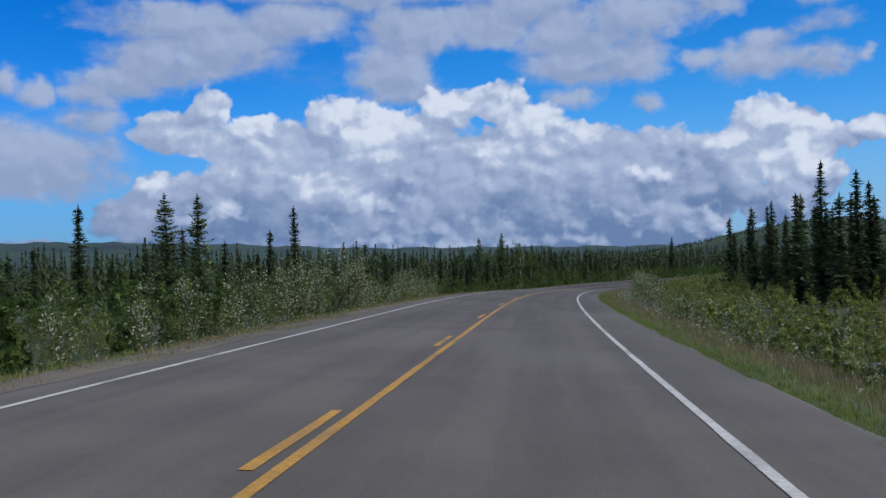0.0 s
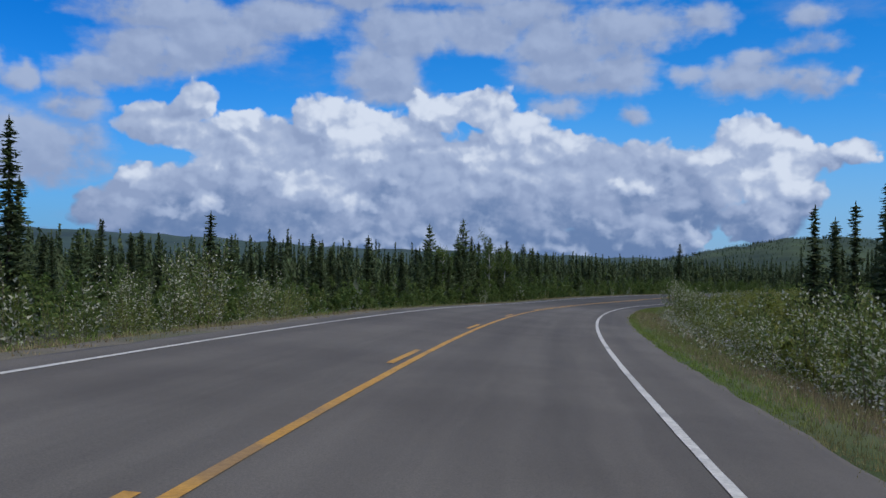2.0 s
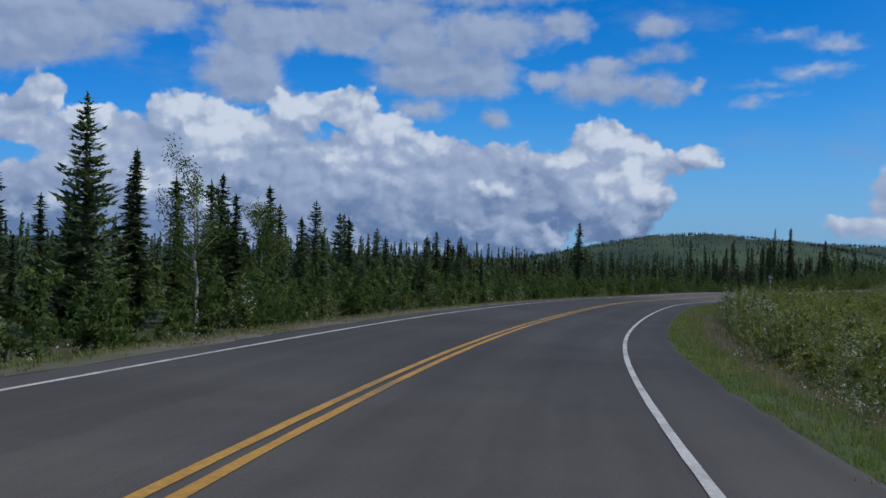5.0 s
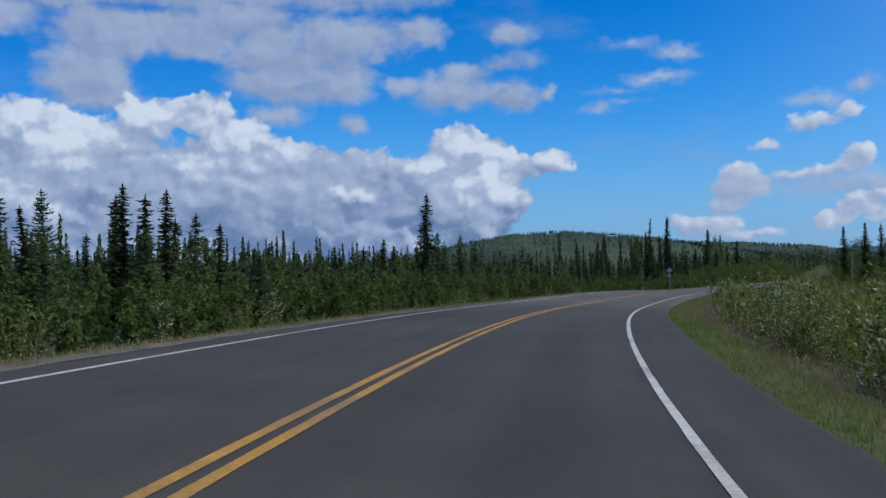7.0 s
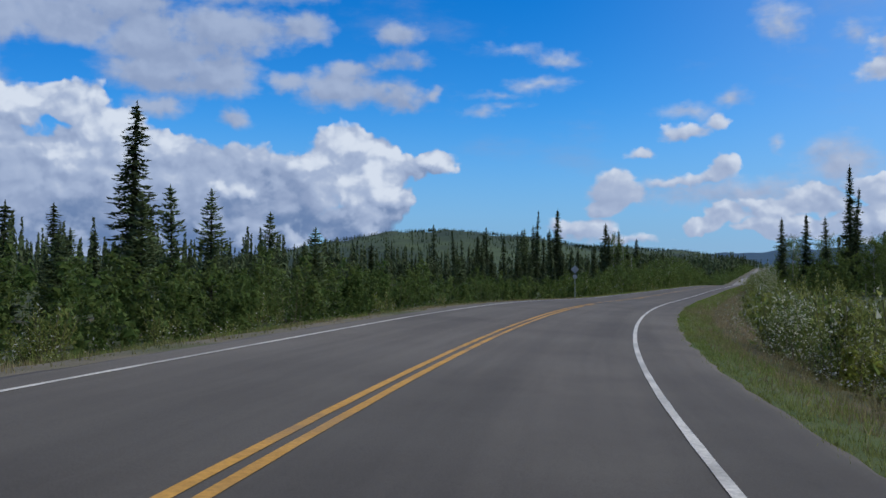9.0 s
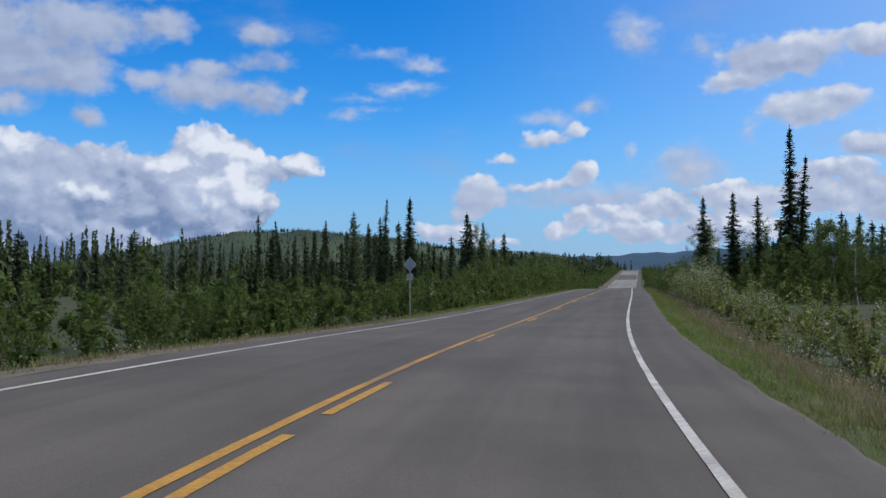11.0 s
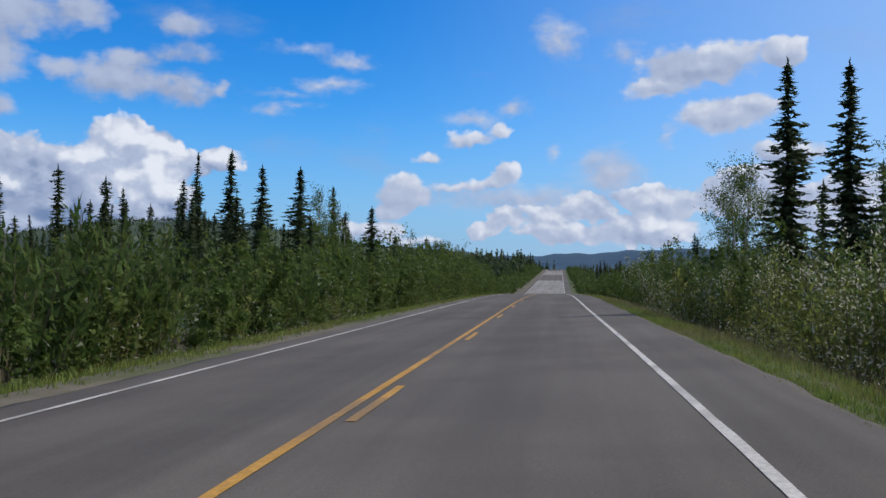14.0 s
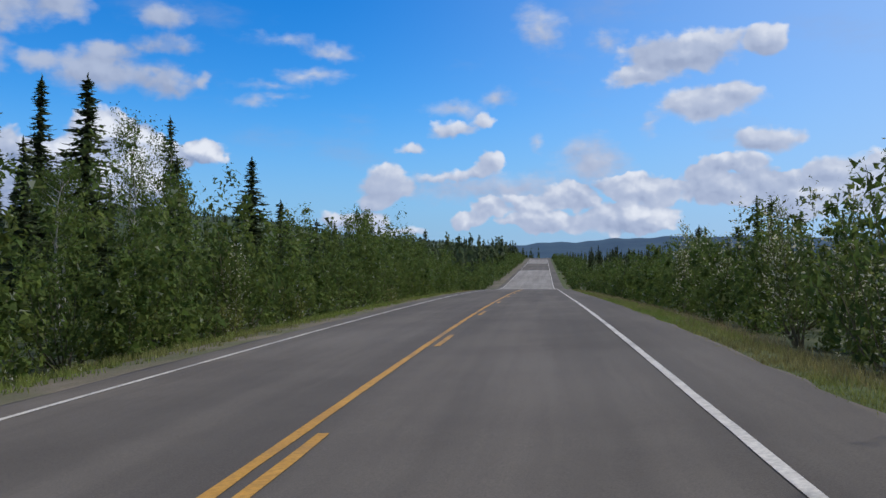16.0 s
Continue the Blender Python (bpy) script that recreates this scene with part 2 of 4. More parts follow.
        tone = math_node(nt, "ADD", tone, level)
        if name == "cloud_bank":
            # only the high towers stand in full sun; the rest lies in the shade of the higher cloud
            lit = depth(cloud_group("bank_in_sun", IN_SUN), bent)
            lit = ramp(nt, total((lit, 0.8), (relief, 1.3), (grain, 1.0), (broad, 0.5)), -0.75, 0.75)
            tone = math_node(nt, "ADD", tone, math_node(nt, "MULTIPLY", lit, 0.6))
            tone = math_node(nt, "ADD", tone, ramp(nt, el, 1.5, 8.0, 0.0, 0.3))
            # its western foot lies deepest in shade
            tone = math_node(nt, "SUBTRACT", tone, math_node(nt, "MULTIPLY", ramp(nt, az, -6, -24), ramp(nt, el, 8.5, 4.0, 0.0, 0.22)))
        low = ramp(nt, math_node(nt, "ADD", el, math_node(nt, "MULTIPLY", math_node(nt, "ADD", grain, broad), 12.0)), 0.3, 5.0)
        body = mix_rgb(nt, low, CLOUD_DARK, CLOUD_MID) if name == "cloud_bank" else CLOUD_MID
        body = mix_rgb(nt, ramp(nt, tone, -0.05, 0.45), body, CLOUD_SOFT)
        body = mix_rgb(nt, ramp(nt, tone, 0.35, 1.2), body, CLOUD_PALE if name == "high_clouds" else CLOUD_LIT)
        colour = mix_rgb(nt, alpha, colour, body)
    bg, out = nt.nodes.new("ShaderNodeBackground"), nt.nodes.new("ShaderNodeOutputWorld")
    bg.inputs["Strength"].default_value = 0.1
    wire(nt, (colour, bg.inputs[0]), (bg.outputs[0], out.inputs[0]))


SKY_SAT, SKY_VAL, SKY_TINT, SKY_LOW = 1.45, 1.2, (0.66, 1.0, 1.25), (2.2, 3.75, 7.0)
SKY_MILK = (4.6, 6.2, 8.6)
CLOUD_OVER, CLOUD_PALE = (5.4, 5.4, 5.6), (5.6, 6.0, 7.0)
CLOUD_LIT, CLOUD_SOFT, CLOUD_MID, CLOUD_DARK = (8.4, 8.6, 9.0), (4.6, 5.25, 6.7), (3.5, 4.15, 5.7), (1.8, 2.6, 4.3)
build_world()

sun = new("sun", bpy.data.lights.new("sun", "SUN"))
sun.data.energy, sun.data.angle, sun.data.color = 3.0, radians(0.6), (1.0, 0.92, 0.80)
_a, _e = radians(SUN_AZ), radians(SUN_EL)
sun.matrix_world = look((math.sin(_a) * math.cos(_e) * 100, math.cos(_a) * math.cos(_e) * 100, math.sin(_e) * 100), (0, 0, 0))


# ---------------------------------------------------------------- materials
def material(name, colours, scale=1.0, rough=0.8, bump=0.0, bump_scale=None, per="", spread=0.0, translucent=0.0, spec=0.3, fine=None, coords="Object", pale=None):
    """Two or more colours blended by noise of the given scale, with a finer grain, optional bump, and variation per island or per object."""
    m = bpy.data.materials.new(name)
    m.use_nodes = True
    nt = m.node_tree
    bsdf = nt.nodes["Principled BSDF"]
    bsdf.inputs["Roughness"].default_value, bsdf.inputs["Specular IOR Level"].default_value = rough, spec
    co = nt.nodes.new("ShaderNodeTexCoord").outputs[coords]
    c = mix_rgb(nt, ramp(nt, noise_node(nt, co, scale, 5, 0.6), 0.35, 0.65), colours[0], colours[1])
    if len(colours) > 2:
        c = mix_rgb(nt, ramp(nt, noise_node(nt, co, scale * 0.23, 3, 0.5), 0.48, 0.68), c, colours[2])
    g = noise_node(nt, co, fine or scale * 14, 4, 0.65)
    c = mix_rgb(nt, 0.55, c, mix_rgb(nt, ramp(nt, g, 0.25, 0.75), (0.35, 0.35, 0.35), (1.0, 1.0, 1.0)), "MULTIPLY") if spread >= 0 else c
    if per:
        r = nt.nodes.new("ShaderNodeNewGeometry").outputs["Random Per Island"] if per == "island" else nt.nodes.new("ShaderNodeObjectInfo").outputs["Random"]
        h = nt.nodes.new("ShaderNodeHueSaturation")
        wire(nt, (c, h.inputs["Color"]), (ramp(nt, r, 0, 1, 1 - spread, 1 + spread), h.inputs["Value"]))
        r2 = math_node(nt, "FRACT", math_node(nt, "MULTIPLY", r, 7.31))
        wire(nt, (ramp(nt, r2, 0, 1, 0.5 - spread * 0.05, 0.5 + spread * 0.03), h.inputs["Hue"]))
        c = h.outputs[0]
        if pale:
            # leaves turned to show pale undersides, and white glints put into leaf colour
            r3 = math_node(nt, "FRACT", math_node(nt, "MULTIPLY", r, 31.7))
            c = mix_rgb(nt, math_node(nt, "GREATER_THAN", r3, 1.0 - pale[0]), c, pale[1])
    wire(nt, (c, bsdf.inputs["Base Color"]))
    if bump:
        b = nt.nodes.new("ShaderNodeBump")
        b.inputs["Strength"].default_value, b.inputs["Distance"].default_value = 0.6, bump
        wire(nt, (noise_node(nt, co, bump_scale or scale * 10, 5, 0.6), b.inputs["Height"]), (b.outputs[0], bsdf.inputs["Normal"]))
    if translucent:
        t, mx = nt.nodes.new("ShaderNodeBsdfTranslucent"), nt.nodes.new("ShaderNodeMixShader")
        mx.inputs[0].default_value = translucent
        wire(nt, (c, t.inputs["Color"]), (bsdf.outputs[0], mx.inputs[1]), (t.outputs[0], mx.inputs[2]), (mx.outputs[0], nt.nodes["Material Output"].inputs["Surface"]))
    return m


def asphalt_material(name, a, b, c):
    """Grey asphalt: fine stone grain, soft stains, and streaks drawn out along the wheel tracks."""
    m = material(name, [a, b, c], 0.35, 0.85, 0.004, 90, fine=60, spec=0.2)
    nt = m.node_tree
    bsdf = nt.nodes["Principled BSDF"]
    base = bsdf.inputs["Base Color"].links[0].from_socket
    uv = nt.nodes.new("ShaderNodeTexCoord").outputs["UV"]
    streak = noise_node(nt, vec_node(nt, "MULTIPLY", uv, (1.1, 0.025, 1)), 1.0, 4, 0.6)
    c1 = mix_rgb(nt, ramp(nt, streak, 0.35, 0.65), (0.86, 0.85, 0.85), (1.08, 1.07, 1.06))
    patch = noise_node(nt, vec_node(nt, "MULTIPLY", uv, (0.35, 0.06, 1)), 1.0, 3, 0.5)
    c2 = mix_rgb(nt, ramp(nt, patch, 0.42, 0.6), (0.95, 0.95, 0.95), (1.06, 1.06, 1.06))
    # cloud shade between stations 98 and 204, darkened into the asphalt colour
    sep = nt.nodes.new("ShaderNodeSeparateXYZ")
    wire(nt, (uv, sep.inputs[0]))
    cloud_shade = math_node(nt, "MULTIPLY", ramp(nt, sep.outputs[1], 98, 122), ramp(nt, sep.outputs[1], 204, 178))
    c2 = mix_rgb(nt, cloud_shade, c2, (0.56, 0.57, 0.58))
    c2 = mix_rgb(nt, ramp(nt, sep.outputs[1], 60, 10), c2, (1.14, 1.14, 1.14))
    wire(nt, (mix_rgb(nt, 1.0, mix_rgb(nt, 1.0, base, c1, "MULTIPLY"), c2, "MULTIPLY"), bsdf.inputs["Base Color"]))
    return m


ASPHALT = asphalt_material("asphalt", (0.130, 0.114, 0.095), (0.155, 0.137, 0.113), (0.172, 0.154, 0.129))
ASPHALT_PALE = asphalt_material("asphalt_pale", (0.28, 0.26, 0.23), (0.32, 0.30, 0.265), (0.34, 0.32, 0.285))
TAR = material("tar_seal", [(0.03, 0.03, 0.032), (0.045, 0.045, 0.047)], 1.5, 0.55)
WHITE_PAINT = material("white_road_paint", [(0.62, 0.58, 0.50), (0.74, 0.695, 0.60), (0.44, 0.41, 0.35)], 2.5, 0.6, 0.002, 120, fine=18)
YELLOW_PAINT = material("yellow_road_paint", [(0.53, 0.275, 0.040), (0.63, 0.335, 0.052), (0.34, 0.205, 0.075)], 2.0, 0.65, 0.002, 120, fine=18)
VERGE = material("verge_turf", [(0.060, 0.072, 0.024), (0.090, 0.088, 0.036), (0.125, 0.098, 0.058)], 0.7, 0.95, 0.05, 14, fine=9)
# turf grows greenest along the asphalt, drier further down the slope
_nt = VERGE.node_tree
_sep = _nt.nodes.new("ShaderNodeSeparateXYZ")
_bsdf = _nt.nodes["Principled BSDF"]
wire(_nt, (_nt.nodes.new("ShaderNodeTexCoord").outputs["UV"], _sep.inputs[0]))
_moist = math_node(_nt, "ADD", _sep.outputs[0], math_node(_nt, "MULTIPLY", noise_node(_nt, _nt.nodes.new("ShaderNodeTexCoord").outputs["Object"], 0.5, 3), 1.2))
wire(_nt, (mix_rgb(_nt, ramp(_nt, _moist, 7.3, 6.2, 0.0, 0.6), _bsdf.inputs["Base Color"].links[0].from_socket, (0.085, 0.120, 0.028)), _bsdf.inputs["Base Color"]))
GRAVEL_VERGE = material("gravelly_verge", [(0.21, 0.175, 0.13), (0.155, 0.138, 0.088), (0.105, 0.112, 0.046)], 0.7, 0.95, 0.03, 18, fine=16)
SOIL = material("forest_floor", [(0.05, 0.07, 0.025), (0.08, 0.09, 0.035), (0.10, 0.085, 0.045)], 0.25, 0.95, 0.08, 5, fine=4)
GRASS = material("grass_blades", [(0.20, 0.275, 0.052), (0.26, 0.31, 0.072), (0.31, 0.27, 0.11)], 0.25, 0.8, per="island", spread=0.3, translucent=0.4, fine=3)
DRY_GRASS = material("dry_grass_blades", [(0.31, 0.265, 0.125), (0.38, 0.295, 0.165), (0.24, 0.25, 0.085)], 0.35, 0.85, per="island", spread=0.35, translucent=0.45, fine=3)
NEEDLE = material("spruce_needles", [(0.080, 0.112, 0.048), (0.118, 0.150, 0.064)], 1.5, 0.75, per="island", spread=0.35, translucent=0.3, fine=20, spec=0.2)
NEEDLE_PALE = material("larch_needles", [(0.14, 0.19, 0.078), (0.18, 0.235, 0.10)], 1.5, 0.8, per="island", spread=0.35, translucent=0.4, fine=20)
BARK = material("spruce_bark", [(0.075, 0.06, 0.05), (0.12, 0.10, 0.085)], 5, 0.9, 0.01, 30)
BIRCH_BARK = material("birch_bark", [(0.55, 0.53, 0.48), (0.42, 0.39, 0.34), (0.12, 0.1, 0.09)], 4, 0.75, 0.004, 30)
STEM = material("willow_stems", [(0.13, 0.11, 0.06), (0.2, 0.17, 0.1)], 6, 0.8)
LEAF = material("aspen_leaves", [(0.100, 0.158, 0.032), (0.165, 0.22, 0.052)], 0.8, 0.65, per="island", spread=0.3, translucent=0.48, fine=6, spec=0.2, pale=(0.02, (0.30, 0.33, 0.22)))
WILLOW = material("willow_leaves", [(0.20, 0.24, 0.055), (0.31, 0.34, 0.10)], 0.8, 0.6, per="island", spread=0.45, translucent=0.55, fine=6, spec=0.2, pale=(0.05, (0.55, 0.55, 0.44)))
ALDER = material("alder_leaves", [(0.098, 0.152, 0.036), (0.152, 0.205, 0.055)], 0.5, 0.7, per="island", spread=0.3, translucent=0.5, fine=5, spec=0.15)
OLIVE = material("olive_willow_leaves", [(0.235, 0.265, 0.050), (0.33, 0.34, 0.090)], 0.35, 0.65, per="island", spread=0.4, translucent=0.55, fine=5, spec=0.15, pale=(0.03, (0.48, 0.48, 0.34)))
POPLAR = material("poplar_leaves", [(0.14, 0.19, 0.045), (0.23, 0.275, 0.085)], 0.9, 0.5, per="island", spread=0.5, translucent=0.5, fine=6, spec=0.22, pale=(0.2, (0.64, 0.61, 0.46)))
FLUFF = material("seed_heads", [(0.42, 0.40, 0.32), (0.55, 0.52, 0.44)], 3, 0.9, per="island", spread=0.2, translucent=0.4)
STEEL = material("galvanised_steel", [(0.36, 0.38, 0.39), (0.45, 0.46, 0.47)], 3, 0.5, fine=40)
SIGN_BACK = material("sign_back_aluminium", [(0.46, 0.48, 0.50), (0.55, 0.57, 0.59)], 2, 0.5, fine=25)
SIGN_YELLOW = material("sign_yellow_sheeting", [(0.8, 0.5, 0.02), (0.85, 0.55, 0.03)], 2, 0.45)


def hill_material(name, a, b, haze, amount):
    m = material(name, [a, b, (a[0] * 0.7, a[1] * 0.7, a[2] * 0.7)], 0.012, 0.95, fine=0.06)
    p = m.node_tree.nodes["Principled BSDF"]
    # distance haze, added as an even bluish glow of the hill surface
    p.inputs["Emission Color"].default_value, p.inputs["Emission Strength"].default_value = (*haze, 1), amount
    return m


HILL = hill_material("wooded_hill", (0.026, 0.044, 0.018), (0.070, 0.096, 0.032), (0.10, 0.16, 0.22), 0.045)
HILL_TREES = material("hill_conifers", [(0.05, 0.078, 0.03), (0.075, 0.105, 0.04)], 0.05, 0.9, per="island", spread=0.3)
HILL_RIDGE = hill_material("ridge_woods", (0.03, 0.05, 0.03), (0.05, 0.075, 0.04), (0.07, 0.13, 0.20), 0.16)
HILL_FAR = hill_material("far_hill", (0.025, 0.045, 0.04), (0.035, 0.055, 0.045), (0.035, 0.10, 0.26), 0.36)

# ---------------------------------------------------------------- the road's line, in metres along it (s) and to its right (off)
KNOT = np.array([-60, -10, 20, 50, 80, 110, 140, 170, 200, 230, 260, 290, 320, 350, 385, 420, 455, 500, 580, 680, 780, 900], float)
BEND = np.array([0, -0.2, 0.37, 1.36, 3.09, 3.82, 3.88, 3.05, 3.89, 3.37, 0.92, -0.26, 0.07, 0.13, 0.07, 0, 0, 0, 0, 0, 0, 0]) / 1000
RISE = np.array([1.0, 0, -0.67, -1.257, -1.988, -2.821, -3.472, -3.844, -4.387, -4.658, -5.099, -5.227, -5.428, -5.647, -6.176, -6.9, -7.75, -7.2,
                 -5.8, -3.9, -2.2, -5.0])
BANK_ANGLE = np.array([0.02, 0.0229, 0.0439, 0.0537, 0.0489, 0.0322, 0.0637, 0.0372, 0.0442, 0.036, -0.0069, -0.0347, -0.0391, -0.0386, -0.0128, -0.006, -0.0026, 0, 0, 0, 0, 0])
EDGE, PAVED, PAVED_LEFT = 3.735, 5.15, 4.45


def curve(vals, x):
    m = np.gradient(vals, KNOT)
    i = np.clip(np.searchsorted(KNOT, x) - 1, 0, len(KNOT) - 2)
    h = KNOT[i + 1] - KNOT[i]
    q = (x - KNOT[i]) / h
    return ((2 * q**3 - 3 * q**2 + 1) * vals[i] + (q**3 - 2 * q**2 + q) * h * m[i] + (-2 * q**3 + 3 * q**2) * vals[i + 1] + (q**3 - q**2) * h * m[i + 1])


LINE_S = np.arange(-60, 900.5, 1.0)
_k = curve(BEND, LINE_S)
LINE_A = -np.concatenate([[0], np.cumsum((_k[1:] + _k[:-1]) / 2)])
LINE_A -= LINE_A[60]
LINE_X = np.concatenate([[0], np.cumsum(-np.sin((LINE_A[1:] + LINE_A[:-1]) / 2))])
LINE_Y = np.concatenate([[0], np.cumsum(np.cos((LINE_A[1:] + LINE_A[:-1]) / 2))])
LINE_X -= LINE_X[60]
LINE_Y -= LINE_Y[60]


def on_road(s, off):
    """World places of points s along and off to the right of the centre line, on the road's own (banked) plane."""
    s, off = np.broadcast_arrays(np.asarray(s, float), np.asarray(off, float))
    a = np.interp(s, LINE_S, LINE_A)
    return np.stack([np.interp(s, LINE_S, LINE_X) + np.cos(a) * off, np.interp(s, LINE_S, LINE_Y) + np.sin(a) * off,
                     curve(RISE, s) - np.tan(curve(BANK_ANGLE, s)) * np.clip(off, -PAVED, PAVED)], -1)


def nearest(x, y):
    """The road's s and off nearest to world points."""
    x, y = np.atleast_1d(np.asarray(x, float)), np.atleast_1d(np.asarray(y, float))
    ls, lx, ly = LINE_S[::4], LINE_X[::4], LINE_Y[::4]
    out_s, out_o = np.empty(len(x)), np.empty(len(x))
    for i in range(0, len(x), 20000):
        d = (x[i:i + 20000, None] - lx) ** 2 + (y[i:i + 20000, None] - ly) ** 2
        j = d.argmin(1)
        a = np.interp(ls[j], LINE_S, LINE_A)
        dx, dy = x[i:i + 20000] - lx[j], y[i:i + 20000] - ly[j]
        out_s[i:i + 20000] = ls[j] + np.clip(-np.sin(a) * dx + np.cos(a) * dy, -4, 4)
        side = np.cos(a) * dx + np.sin(a) * dy
        out_o[i:i + 20000] = np.where(side >= 0, 1, -1) * np.sqrt(d[np.arange(len(j)), j])
    return out_s, out_o


def swell(x, y):
    return 0.35 * np.sin(x * 0.11 + 1.3) * np.cos(y * 0.083) + 0.6 * np.sin(x * 0.021 - y * 0.017 + 0.5) + 0.25 * np.sin(x * 0.31 + y * 0.27)


def land(x, y):
    """Height of the ground beside the road."""
    s, off = nearest(x, y)
    base = curve(RISE, np.clip(s, -60, 900)) - np.tan(curve(BANK_ANGLE, s)) * np.clip(off, -PAVED, PAVED)
    d = np.abs(off)
    drop = np.interp(d, [0, PAVED, PAVED + 0.6, 8.0, 11, 30, 200], [-0.5, -0.5, -0.35, -0.75, -0.95, -0.7, -0.5])
    return base + drop + swell(np.asarray(x, float), np.asarray(y, float)) * np.interp(d, [9, 40], [0.0, 1.0])


# ---------------------------------------------------------------- meshes
def mesh_from(name, verts, faces, mats):
    me = bpy.data.meshes.new(name)
    me.from_pydata([tuple(v) for v in np.asarray(verts).tolist()], [], np.asarray(faces).tolist() if isinstance(faces, np.ndarray) else faces)
    for m in mats if isinstance(mats, (list, tuple)) else [mats]:
        me.materials.append(m)
    me.update()
    return me


def strip(name, mat, s0, s1, offs, lift=0.0, step=2.0, ragged=0.0, seed=1, drift=0.0):
    """A band along the road between two stations, across the given offsets (and heights above the road's plane)."""
    rng = np.random.default_rng(seed)
    ss = np.linspace(s0, s1, max(2, int((s1 - s0) / step) + 1))
    rows = []
    for o in offs:
        o, dz = o if isinstance(o, tuple) else (o, 0.0)
        w = rng.normal(0, ragged, len(ss)) if ragged else 0.0
        p = on_road(ss, o + w + drift * np.interp(ss, [92, 125, 215, 240, 300], [0, 1, 1, 0.45, 0.5]))
        p[:, 2] += lift + dz
        rows.append(p)
    n, k = len(ss), len(rows)
    v = np.concatenate(rows)
    f = [(j * n + i, (j + 1) * n + i, (j + 1) * n + i + 1, j * n + i + 1) for j in range(k - 1) for i in range(n - 1)]
    me = mesh_from(name, v, f, mat)
    across = np.repeat([o[0] if isinstance(o, tuple) else o for o in offs], n)
    uv = np.stack([across, np.tile(ss, k)], 1)
    loops = np.empty(len(me.loops), np.int32)
    me.loops.foreach_get("vertex_index", loops)
    me.uv_layers.new(name="UVMap").data.foreach_set("uv", uv[loops].astype(np.float32).ravel())
    for p in me.polygons:
        p.use_smooth = True
    return new(name, me)


def part(name, me, parent, label=""):
    ob = new(name, me)
    ob.parent = parent
    if label:
        tagged(ob, label)
    return ob


def tube(path, radii, sides=6):
    """Vertices and faces of a tapering tube along a path."""
    path = np.asarray(path, float)
    t = np.gradient(path, axis=0)
    t /= np.linalg.norm(t, axis=1)[:, None] + 1e-9
    u = np.cross(t, (0.31, 0.95, 0.05))
    u /= np.linalg.norm(u, axis=1)[:, None] + 1e-9
    w = np.cross(t, u)
    a = np.linspace(0, 2 * math.pi, sides, endpoint=False)
    v = (path[:, None] + (u[:, None] * np.cos(a)[None, :, None] + w[:, None] * np.sin(a)[None, :, None]) * np.asarray(radii, float)[:, None, None]).reshape(-1, 3)
    f = [(i * sides + j, i * sides + (j + 1) % sides, (i + 1) * sides + (j + 1) % sides, (i + 1) * sides + j) for i in range(len(path) - 1) for j in range(sides)]
    return v, f


def kites(centre, along, normal, length, width):
    """One flat kite-shaped leaf or spray for each row: vertices and quad faces."""
    along = along / (np.linalg.norm(along, axis=1)[:, None] + 1e-9)
    side = np.cross(along, normal)
    side /= np.linalg.norm(side, axis=1)[:, None] + 1e-9
    L, W = np.asarray(length)[:, None], np.asarray(width)[:, None]
    v = np.stack([centre - along * L * 0.5, centre + side * W * 0.5 - along * L * 0.05, centre + along * L * 0.5, centre - side * W * 0.5 - along * L * 0.05], 1).reshape(-1, 3)
    return v, np.arange(len(v)).reshape(-1, 4)


def darts(centre, along, normal, length, width):
    """One flat three-cornered leaf or needle spray for each row, broad at its foot."""
    along = along / (np.linalg.norm(along, axis=1)[:, None] + 1e-9)
    side = np.cross(along, normal)
    side /= np.linalg.norm(side, axis=1)[:, None] + 1e-9
    L, W = np.asarray(length)[:, None], np.asarray(width)[:, None]
    v = np.stack([centre - along * L * 0.4 - side * W * 0.5, centre - along * L * 0.4 + side * W * 0.5, centre + along * L * 0.6], 1).reshape(-1, 3)
    return v, np.arange(len(v)).reshape(-1, 3)


def unit(rng, n):
    d = rng.normal(size=(n, 3))
    return d / np.linalg.norm(d, axis=1)[:, None]


